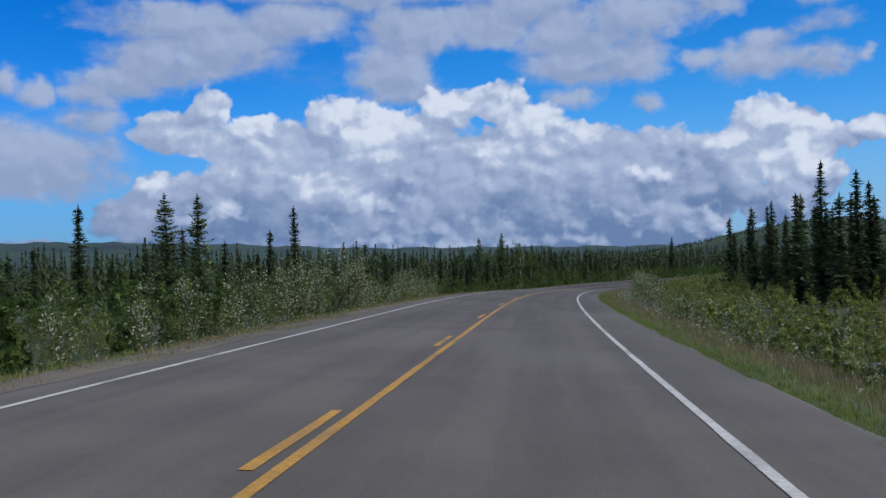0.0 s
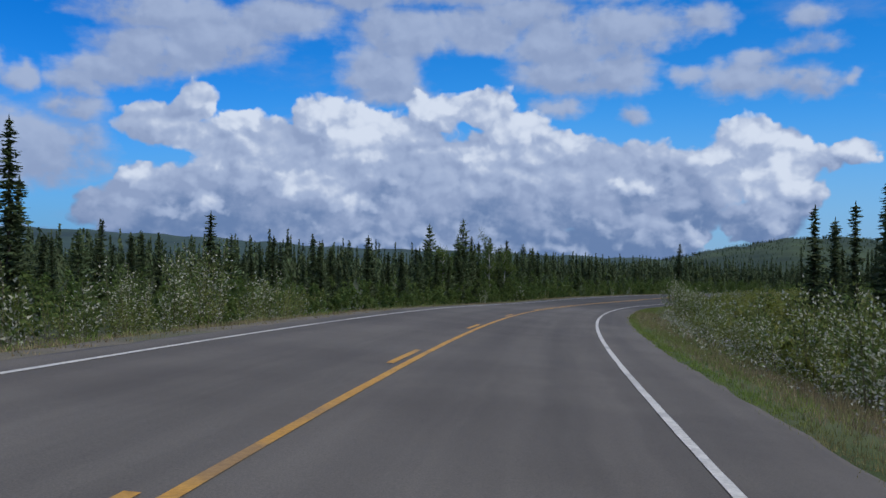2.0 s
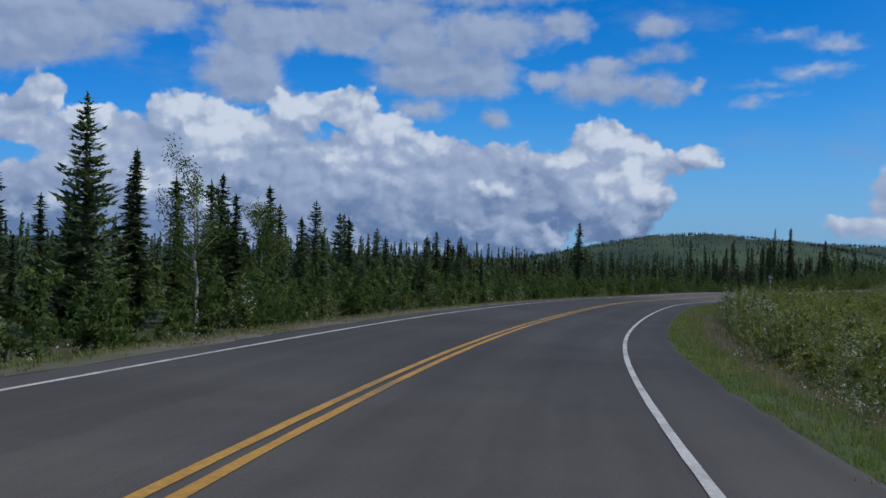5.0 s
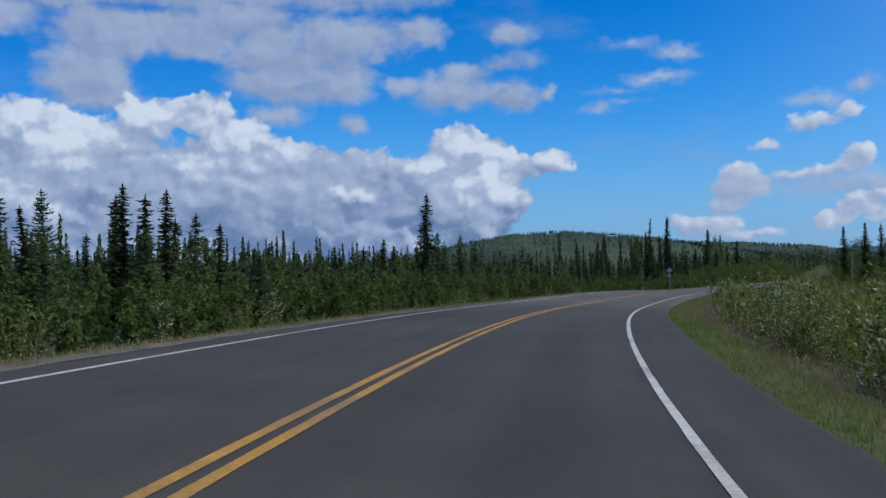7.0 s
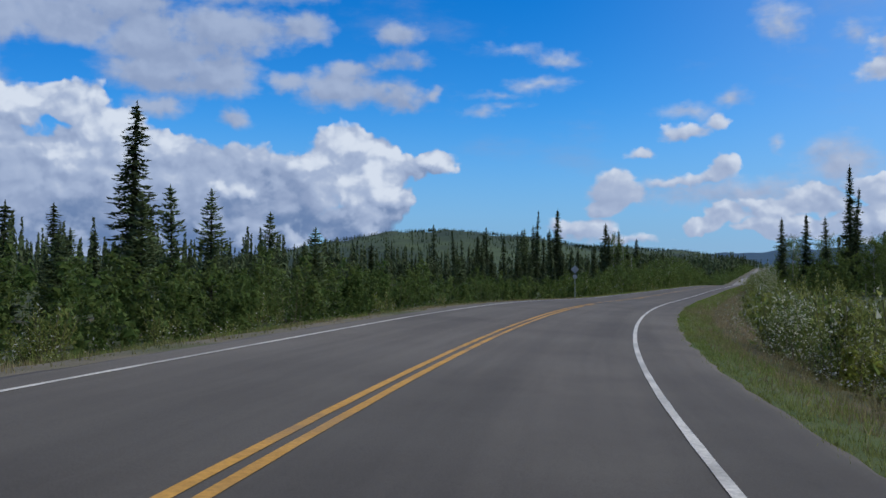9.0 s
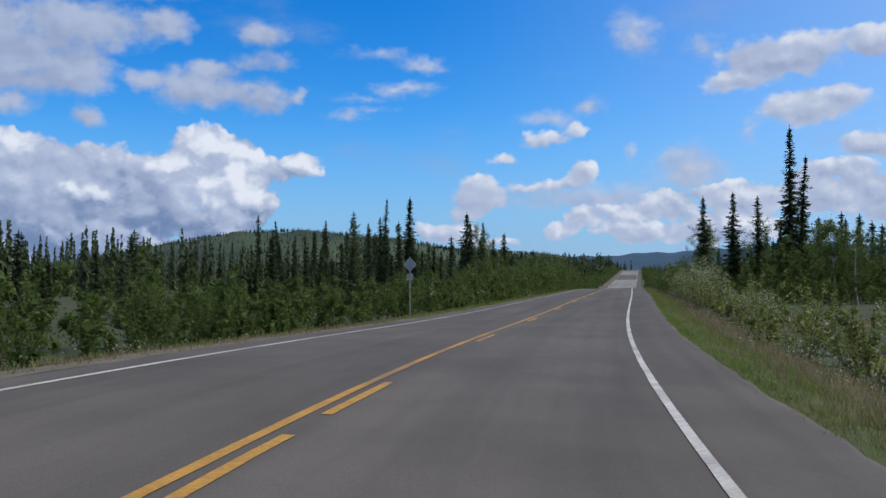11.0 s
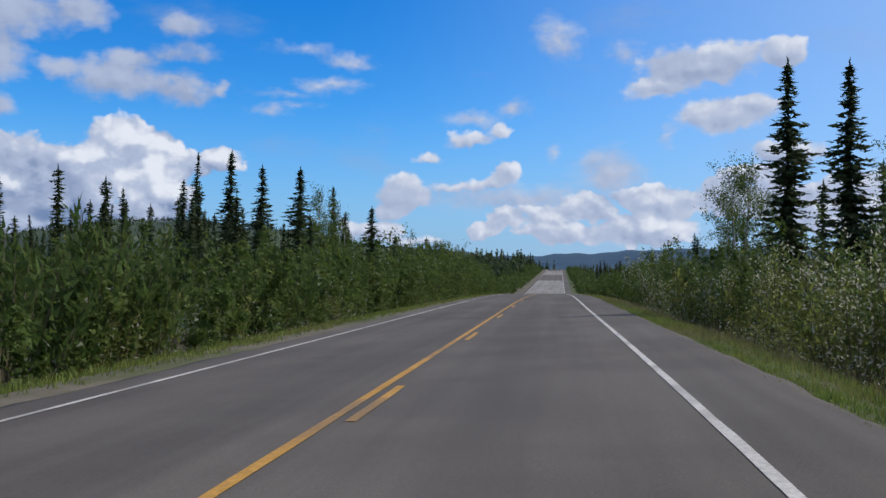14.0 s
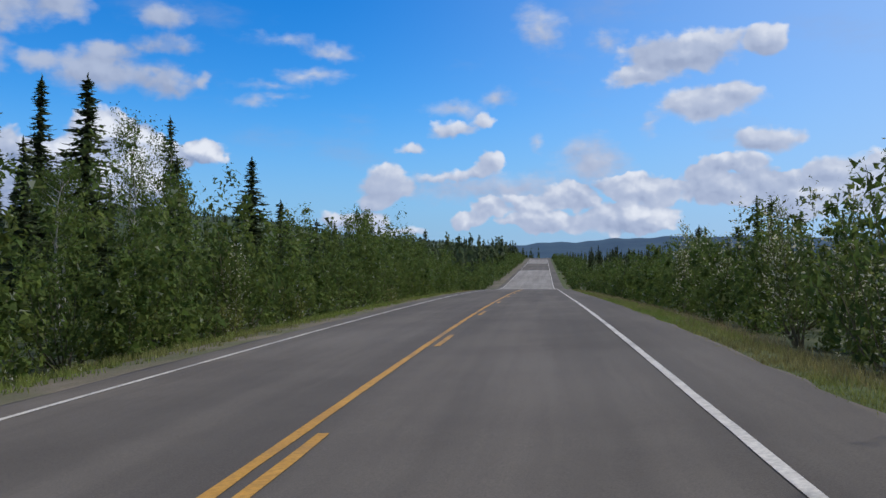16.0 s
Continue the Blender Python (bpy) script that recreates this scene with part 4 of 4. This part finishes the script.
KINDS = {
    "black_spruce": (BLACK_SPRUCE, ("trunk", "crown"), "slender dark black spruce with a ragged narrow crown", "tree"),
    "white_spruce": (WHITE_SPRUCE, ("trunk", "crown"), "tall full white spruce with a conical dark crown", "tree"),
    "larch": (LARCH, ("trunk", "crown"), "thin airy larch with pale grey-green sparse branches", "tree"),
    "birch": (BIRCH, ("trunk", "crown"), "leafy birch with pale bark and light green leaves", "tree"),
    "willow_shrub": (WILLOW_SHRUB, ("stem", "foliage"), "upright roadside willow shrub with pale silvery-green leaves", "shrub"),
    "poplar_sapling": (POPLAR_SAPLING, ("stem", "foliage"), "slim balsam poplar sapling with bright glinting leaves in the roadside brush", "sapling"),
    "alder_shrub": (ALDER_SHRUB, ("stem", "foliage"), "dense dark green alder shrub at the edge of the woods", "shrub"),
}
HEIGHTS = {"black_spruce": (8.0, 9.5, 7.0, 10.5, 6.0), "white_spruce": (12.0, 10.0, 14.0), "larch": (9.0, 8.0), "birch": (10.0, 8.0, 6.0),
           "willow_shrub": (1.7, 2.4, 1.2, 3.2), "poplar_sapling": (3.6, 2.6, 4.6, 1.8), "alder_shrub": (2.6, 3.6, 1.8)}
RNG = np.random.default_rng(7)


def grow(kind, s, off, height, variant=None, slim=1.0):
    """A plant of the kind, scaled to the height, at a place along and beside the road."""
    sets, names, label, cat = KINDS[kind]
    i = int(RNG.integers(len(sets))) if variant is None else variant
    x, y, _ = on_road(s, off)
    k = height / HEIGHTS[kind][i]
    w = k ** 0.6 * slim
    return plant(kind, list(zip(names, sets[i])) + [("limb", m) for m in sets[i][2:]], label, cat, "roadside " + kind.replace("_", " ") + "s", float(x), float(y), w, RNG.uniform(0, 6.28), tall=k / w)


# ---------------------------------------------------------------- plants: the trees that stand out (station, offset, height, variant)
for kind, rows in (
        ("black_spruce", ((114.6, 22.3, 10.7, 1), (111.5, 19.9, 9.0, 2), (113, 24, 9.0, 0), (75, 20.9, 8.4, 0), (62, 19.5, 9.6, 3), (61, 21.5, 8.8, 1), (66, 22.5, 7.5, 2),
                          (70, 19.8, 6.5, 4), (58, 23, 9.2, 1), (75.5, -20.9, 9.0, 1), (62, -32.7, 8.5, 0), (71, -29, 7.6, 2), (84, -27, 7.8, 0), (122.5, -12.8, 5.8, 3))),
        ("black_spruce", ((166, -20.6, 7.4, 3), (151.5, -18.0, 6.7, 1), (142.5, -16.9, 7.0, 0), (145, -18, 7.7, 1), (147.0, -19, 7.2, 3), (139.6, -17, 6.9, 0), (137.2, -18, 8.0, 3), (135, -16, 7.4, 1), (150.9, -20, 5.2, 2), (161.4, -18.0, 6.6, 0), (177.6, -17.8, 6.6, 1), (180, -19.9, 6.5, 0), (174, -21, 6.0, 2), (388, -32.7, 9.4, 1), (372, -57, 12.8, 3),
                          (393.5, -44.8, 14.3, 1), (382, -38, 13.2, 0), (413.8, -63, 15.7, 1), (397.4, -45, 18.6, 3), (350, -36, 11.0, 2), (346, -30, 9.5, 0), (382.7, -22.3, 13.0, 1))),
        ("black_spruce", ((323.5, 16.8, 10.9, 1), (319.5, 20.4, 14.6, 3), (409, -52, 14.5, 1), (404, -50, 13.5, 2), (420, -66, 15, 0))),
        ("white_spruce", ((219, -18.6, 10.2, 0), (149.3, -17.5, 7.6, 1), (395.5, -39.5, 18.8, 2), (374, -23.8, 13.8, 1), (392.4, -20.1, 11.4, 1), (319.5, 11.0, 10.7, 1),
                          (322.8, 14.2, 11.4, 1), (323, 20.0, 18.2, 2), (67, 24, 8.5, 1), (344.3, -17.8, 10.2, 1), (143, -16.0, 6.4, 1))),
        ("larch", ((51.2, -20.4, 7.6, 0), (51.7, -18.7, 7.5, 1), (157.2, -18.6, 7.4, 0), (162, -19, 7.0, 1), (184, -27, 7.6, 0), (185, -18.7, 6.0, 1), (222.5, -18.8, 6.8, 1),
                   (222, -16.4, 6.5, 0), (235.5, -20.7, 6.5, 1), (319, -26.2, 10.3, 0), (131, -15.5, 9.0, 0), (127, -17.5, 8.2, 1), (133, -17, 7.4, 0), (214, -14.8, 5.6, 0))),
        ("birch", ((377, -22.3, 11.9, 0), (379.5, -20.8, 11.0, 1), (345.7, 13.4, 8.8, 0), (351, 17.5, 9.0, 0), (332.6, 11.5, 8.4, 0), (334.5, 12.8, 8.8, 0),                    (366, -17, 7.6, 1), (396.5, -12.6, 7.4, 2), (138, -15.0, 7.6, 1), (147.5, -17.0, 6.2, 2), (122, -14.2, 5.5, 2), (420, -14, 6.5, 2), (325, 17.5, 8.5, 0)))):
    for s, off, h, v in rows:
        grow(kind, s, off, h, v, 1.4 if kind == "white_spruce" and s > 360 else 1.0)
# slim poplar saplings that catch the light, singly and in clumps (station, offset, height)
for s, off, h in ((47.5, -8.4, 4.5), (49, -8.5, 4.7), (47.8, -8.2, 3.3), (50, -9.0, 3.6), (48.3, -9.2, 4.2), (52.2, -8.5, 2.2), (54.2, -9.0, 2.7), (55, -9.4, 2.4), (58, -8.8, 2.1), (61.2, -8.8, 2.2),
                  (59.5, -9.6, 2.6), (68.2, -9.5, 3.6), (69, -8.9, 3.7), (70, -9.5, 3.0), (44, -9.0, 4.4), (41, -8.6, 3.4), (38.5, -9.0, 3.9), (36, -8.5, 2.9), (33, -8.9, 3.3), (30, -8.5, 2.7),
                  (28, -9.2, 3.0), (42.5, -9.8, 3.8), (64, -9.2, 2.4), (74, -9.4, 2.6), (102.5, 7.5, 3.7), (103.4, 8.0, 3.3), (101.4, 8.3, 3.0), (104.4, 8.6, 2.6), (90.5, 8.8, 3.0), (78, 8.4, 2.4), (72.5, 8.9, 2.6), (61.9, 8.2, 3.1), (62.8, 8.9, 2.6), (93.9, 8.1, 3.1), (106.1, 8.0, 3.6), (107.5, 8.6, 3.0), (58, 8.2, 3.1), (56.5, 8.0, 2.4), (60, 8.9, 2.7),
                  (53, 9.6, 2.0), (50, 9.2, 1.8), (64, 8.8, 2.2), (100, 8.6, 3.0), (99, 9.2, 2.6), (102, 8.9, 2.4), (88, 9.4, 2.4), (86, 10.0, 2.6), (118, -9.0, 2.2), (131, -9.3, 2.6),
                  (165, -8.8, 2.0), (172, -8.4, 2.2), (282, 8.0, 2.8), (285, 8.4, 3.3), (288, 8.0, 3.0), (291, 8.8, 3.8), (294, 9.4, 4.2), (296.7, 9.0, 4.8), (297.5, 9.5, 4.5), (300, 8.6, 3.8), (285.8, 8.7, 3.4), (283.3, 8.6, 2.9),
                  (303, 8.0, 3.4), (304, 9.4, 4.8), (307, 8.8, 4.2), (310, 8.4, 3.6), (313, 9.0, 4.0), (317, 8.4, 3.2), (295, 9.8, 4.0), (286, 9.6, 3.0), (321, 7.8, 2.6), (328, 7.6, 2.4),
                  (334, 7.8, 2.6), (340, 8.0, 3.0), (284, -8.4, 2.6), (282.5, -9.2, 2.9), (296, -8.0, 2.8), (338, -8.4, 3.6), (356, -8.6, 4.4), (349.6, 9.0, 5.2), (347, 9.6, 5.0), (357, 9.5, 5.6), (368.3, 9.0, 5.6), (363, 9.4, 4.8)):
    grow("poplar_sapling", s, off, h, 2 if h > 3.8 else (0 if h > 2.9 else (1 if h > 2.1 else 3)))

# ---------------------------------------------------------------- plants: belts along the road (stations, offsets, heights, number)
for kind, s0, s1, o0, o1, h0, h1, n in (
        ("willow_shrub", 12, 100, -8.0, -11, 1.0, 2.4, 40), ("willow_shrub", 100, 280, -7.8, -10, 0.8, 1.7, 34), ("willow_shrub", 270, 400, -7.8, -9.5, 1.2, 2.4, 20),
        ("willow_shrub", 8, 75, 7.8, 12, 0.8, 1.9, 36), ("willow_shrub", 75, 130, 8.2, 12, 1.2, 2.4, 26), ("willow_shrub", 130, 215, 7.6, 10, 1.8, 2.6, 52), ("willow_shrub", 210, 280, 8.7, 12, 1.2, 2.0, 30),
        ("willow_shrub", 275, 330, 7.0, 9.5, 1.6, 3.0, 34), ("poplar_sapling", 18, 90, -8.0, -11, 1.6, 3.0, 18), ("poplar_sapling", 20, 80, 7.7, 10, 1.2, 2.3, 26), ("poplar_sapling", 80, 130, 8.4, 12, 1.2, 2.2, 12),
        ("poplar_sapling", 128, 215, 7.7, 9.6, 1.9, 2.9, 42), ("poplar_sapling", 215, 280, 8.6, 10.6, 1.6, 2.4, 12), ("poplar_sapling", 275, 330, 7.4, 9.5, 1.8, 3.2, 22),
        ("larch", 150, 262, -11, -20, 3.2, 5.2, 24), ("larch", 30, 130, -13, -26, 3.0, 5.0, 10), ("alder_shrub", 20, 130, -11, -20, 1.8, 3.0, 18), ("alder_shrub", 130, 260, -9, -14, 1.8, 3.2, 26), ("alder_shrub", 265, 420, -8.6, -13, 3.0, 5.2, 45),
        ("alder_shrub", 92, 130, 14, 26, 2.0, 3.4, 14), ("alder_shrub", 310, 430, 9, 15, 3.0, 5.0, 36),
        ("black_spruce", 20, 130, -22, -60, 3.5, 6.5, 42), ("black_spruce", 70, 125, -19, -52, 4.0, 7.0, 34), ("black_spruce", 110, 210, -13.5, -32, 3.5, 6.2, 55), ("black_spruce", 200, 330, -16, -45, 3.5, 6.0, 50),
        ("black_spruce", 330, 500, -18, -50, 6, 10.5, 30), ("black_spruce", 392, 450, -46, -85, 11, 15, 16), ("black_spruce", 200, 330, 26, 60, 4, 7, 24), ("black_spruce", 330, 440, 17, 34, 6, 9, 18), ("black_spruce", 316, 350, 19, 32, 6.0, 10, 18), ("birch", 312, 350, 16, 26, 6.5, 8.5, 8), ("black_spruce", 352, 402, -16, -26, 7.0, 10.0, 9), ("birch", 356, 402, -14, -20, 6.5, 8.5, 3),
        ("black_spruce", 440, 640, 13, 30, 5, 8, 20), ("black_spruce", 94, 130, 17.5, 27, 6.0, 9.5, 14), ("black_spruce", 54, 82, 18.5, 27, 5.5, 8.6, 14), ("birch", 355, 420, 12, 18, 4.5, 6.0, 5)):
    for _ in range(n):
        o, at, tall = o0 + (o1 - o0) * RNG.random() ** 1.2, RNG.uniform(s0, s1), RNG.uniform(h0, h1)
        if not (260 < at < 277 and -10.2 < o < 0):
            grow(kind, at, o, tall)

# ---------------------------------------------------------------- brush that nobody could count
for label, mat, s0, s1, o0, o1, tops, n, leaf, *rest in (
        ("dark mixed brush and young spruce behind the willows", ALDER, 5, 110, -9.5, -24, (2.2, 2.4, 2.2, 2.2), 46000, 0.15),
        ("dark green brush at the foot of the spruces", ALDER, 105, 275, -9.3, -19, (2.0, 3.0, 3.4, 3.4, 3.2, 2.6), 80000, 0.16, 330, 1.5),
        ("tall leafy alder and aspen thicket beside the verge", LEAF, 272, 440, -7.9, -14, (2.3, 3.2, 4.5, 5.6, 6.2, 6.2, 5.2), 108000, 0.155),
        ("low willow scrub inside the bend", WILLOW, 10, 90, 8.0, 18, (1.5, 1.4, 1.4, 1.6), 26000, 0.10),
        ("low brown-green heath between the willows", OLIVE, 10, 130, 8.0, 24, (1.3, 1.5, 1.6, 1.8), 44000, 0.13, 260, 1.15),
        ("yellow-green willow scrub inside the bend", OLIVE, 95, 225, 8.2, 22, (1.6, 2.3, 2.5, 2.5, 2.3, 1.6), 98000, 0.102),
        ("pale willow scrub on the inside of the road", WILLOW, 205, 345, 8.5, 18, (1.5, 1.5, 1.8, 2.6, 2.6), 48000, 0.11),
        ("dark leafy thicket under the spruces", LEAF, 306, 450, 8.8, 17, (3.2, 4.2, 4.6, 4.4, 4.2), 72000, 0.155),
        ("dense green brush at the foot of the spruces", ALDER, 165, 245, -9.6, -17, (2.4, 2.8, 3.0, 2.6), 34000, 0.16, 330, 1.2),
        ("leafy brush behind the road sign", LEAF, 258, 302, -10.4, -18, (2.4, 2.6, 2.8, 3.0), 18000, 0.15, 330, 1.3),
        ("tall dark undergrowth between the spruces", ALDER, 308, 348, 15, 28, (5.4, 6.8, 6.8, 6.0), 34000, 0.2, 330, 1.0),
        ("low silvery weeds on the slope of the verge", POPLAR, 10, 130, 6.3, 9.4, (0.55, 0.6, 0.75, 0.7), 30000, 0.052, 60, 1.0),
        ("low silvery weeds on the slope of the verge", POPLAR, 130, 340, 6.9, 9.2, (0.4, 0.45, 0.5, 0.6), 20000, 0.05, 45, 0.8),
        ("low weeds along the foot of the roadside brush", POPLAR, 10, 420, -6.9, -9.3, (0.45, 0.4, 0.35, 0.4, 0.5), 24000, 0.055, 45, 0.8),
        ("brush along the far road", ALDER, 430, 780, -6.6, -16, (4.2, 4.2, 4.0, 3.6), 26000, 0.3, 80),
        ("brush along the far road", ALDER, 440, 780, 6.6, 16, (3.4, 3.4, 3.2, 3.0), 24000, 0.3, 80),
        ("open scrub between road and woods", ALDER, 60, 330, 26, 75, (1.8, 1.8, 2.0), 24000, 0.3, 80, 1.0),
        ("open scrub between road and woods", ALDER, 0, 330, -22, -70, (2.4, 2.6, 2.6, 2.4), 26000, 0.3, 80, 1.0)):
    thicket("brush", label, mat, s0, s1, o0, o1, tops, n, leaf, int(s0 + n), *rest)
for s0, s1, dry in ((4, 95, 0.7), (95, 180, 0.35), (180, 270, 0.45), (270, 420, 0.3)):
    n = int((s1 - s0) * 430)
    grass("grass", "short tufts of grass creeping over the edge of the asphalt", GRASS, s0, s1, 5.1, 5.5, int((s1 - s0) * 170), 0.06, 0.2, 20 + s0, 0.009)
    grass("grass", "short green verge grass at the edge of the asphalt", GRASS, s0, s1, 5.3, 6.6, int(n * (1 - dry)), 0.06, 0.26, 21 + s0, 0.008)
    grass("grass", "dry brown verge grass and weeds below the willows", DRY_GRASS, s0, s1, 5.5, 8.4, int(n * dry), 0.08, 0.34, 22 + s0, 0.008)
grass("grass", "thin dry verge grass on gravel", DRY_GRASS, 8, 262, -4.75, -8.4, 66000, 0.04, 0.2, 23, 0.010)
grass("grass", "sparse green weeds on the gravel verge", GRASS, 8, 262, -5.6, -8.8, 30000, 0.06, 0.26, 26, 0.011)
grass("grass", "green verge grass below the thicket", GRASS, 262, 420, -5.0, -8.2, 40000, 0.06, 0.28, 24, 0.011)
seed_heads("wildflowers", "pale seed heads scattered in the verge", 10, 330, 6.8, 9.0, 3000, 0.15, 0.55, 31)
seed_heads("wildflowers", "drift of pale seed heads below the willows", 40, 110, 6.8, 9.4, 2600, 0.1, 0.6, 33)
seed_heads("wildflowers", "pale seed heads along the foot of the brush", 20, 330, -7.2, -9.0, 3000, 0.15, 0.45, 32)


# ---------------------------------------------------------------- far woods
def far_woods(name, label, n, seed, lo, hi, h0, h1, keep, sprays):
    """Many ragged spruces too far off to tell apart, joined into one mesh: each a spire of needle sprays."""
    rng = np.random.default_rng(seed)
    px = []
    while sum(len(q) for q in px) < n:
        x, y = rng.uniform(-420, 520, 4000), rng.uniform(-40, 900, 4000)
        s, off = nearest(x, y)
        d = np.abs(off)
        ok = (d > lo) & (d < hi) & keep(s, off) & (rng.random(4000) < np.interp(d, [lo, hi], [1.0, 0.5]))
        px.append(np.stack([x[ok], y[ok], land(x[ok], y[ok])], 1))
    p = np.concatenate(px)[:n]
    h = h0 + (h1 - h0) * rng.random(n) ** 1.8
    r = h * rng.uniform(0.07, 0.17, n)
    k = np.repeat(np.arange(n), sprays)
    q = (np.tile(np.arange(sprays), n) + rng.random(len(k))) / sprays
    a = rng.uniform(0, 6.28, len(k))
    w = r[k] * (1.02 - q) ** 0.85 * rng.uniform(0.5, 1.1, len(k))
    d = np.stack([np.cos(a), np.sin(a), 0 * a], 1)
    size = (0.05 + 0.13 * (1.05 - q)) * h[k] * (22 / sprays) ** 0.5
    c = p[k] + d * (w * 0.55)[:, None] + np.stack([0 * q, 0 * q, h[k] * (0.04 + 0.94 * q)], 1)
    A = d * 0.55 + np.array([0, 0, -0.75]) + rng.normal(0, 0.15, d.shape)
    v, f = darts(c, A, d + rng.normal(0, 0.35, d.shape), size * 1.7, size * 0.95)
    tagged(new(name, mesh_from(name, v, f, NEEDLE)), label, "woods", kind="stuff")


far_woods("spruce_woods", "dense dark spruce woods behind the road", 1300, 3, 36, 110, 3.0, 8.0, lambda s, o: (o < 0) | (s > 40), 52)
far_woods("spruce_woods", "dark spruce woods rising towards the hill", 1500, 12, 60, 150, 5.0, 10.0, lambda s, o: (o < 0) & (s > 120) & (s < 430), 40)
far_woods("spruce_woods", "distant dark spruce woods", 3600, 5, 100, 420, 4.0, 9.0, lambda s, o: (o < 0) | ((s > 40) & (s < 430)), 12)
far_woods("spruce_woods", "dense dark spruce woods along the far road", 900, 4, 11, 100, 6, 11.5, lambda s, o: (s > 430) & (o < 0), 14)
far_woods("spruce_woods", "distant low dark spruce woods", 700, 8, 100, 320, 3.0, 6.0, lambda s, o: (s > 430) & (o > 0), 10)
far_woods("spruce_woods", "low dark spruce woods along the far road", 800, 6, 11, 160, 2.5, 5.5, lambda s, o: (s > 430) & (o > 0), 12)


# ---------------------------------------------------------------- warning sign, seen from behind
def build_sign():
    x, y, z = on_road(275.8, -9.1)
    z = float(land([x], [y])[0])
    a = float(np.interp(275.8, LINE_S, LINE_A))
    top = new("warning_sign")
    top.matrix_basis = Matrix.LocRotScale((float(x), float(y), z), Euler((0, 0, a)), None)
    tagged(top, "grey aluminium back of a diamond warning sign on a steel post", "road sign")
    v, f = tube([(0, 0, -0.5), (0, 0, 1.5), (0.01, 0, 3.82)], [0.032, 0.032, 0.032], 8)
    part("post", mesh_from("post", v, f, STEEL), top, "thin galvanised steel post")

    def plate(name, half, height, corner, turn, cz, label):
        bm = bmesh.new()
        m = Matrix.Translation((0, 0.045, cz)) @ Euler((0, turn, 0)).to_matrix().to_4x4() @ Matrix.Diagonal((half * 2, 0.004, height * 2, 1))
        bmesh.ops.create_cube(bm, size=1.0, matrix=m)
        edges = [e for e in bm.edges if abs((e.verts[0].co - e.verts[1].co).normalized().y) > 0.99]
        bmesh.ops.bevel(bm, geom=edges, offset=corner, segments=4, affect="EDGES")
        me = bpy.data.meshes.new(name)
        bm.to_mesh(me)
        bm.free()
        me.materials.append(SIGN_BACK)
        me.materials.append(SIGN_YELLOW)
        for p in me.polygons:
            p.material_index = 1 if p.normal.y > 0.9 else 0
        return part(name, me, top, label)
    plate("diamond_plate", 0.31, 0.31, 0.04, radians(45), 3.36, "plain grey diamond plate")
    plate("speed_plate", 0.19, 0.19, 0.025, 0, 2.62, "small square grey plate under the diamond")
    for zz in (2.52, 2.72, 3.2, 3.55):
        v, f = tube([(0, 0.03, zz), (0, -0.04, zz)], [0.012, 0.012], 6)
        part("bolt", mesh_from("bolt", v, f, STEEL), top)


build_sign()
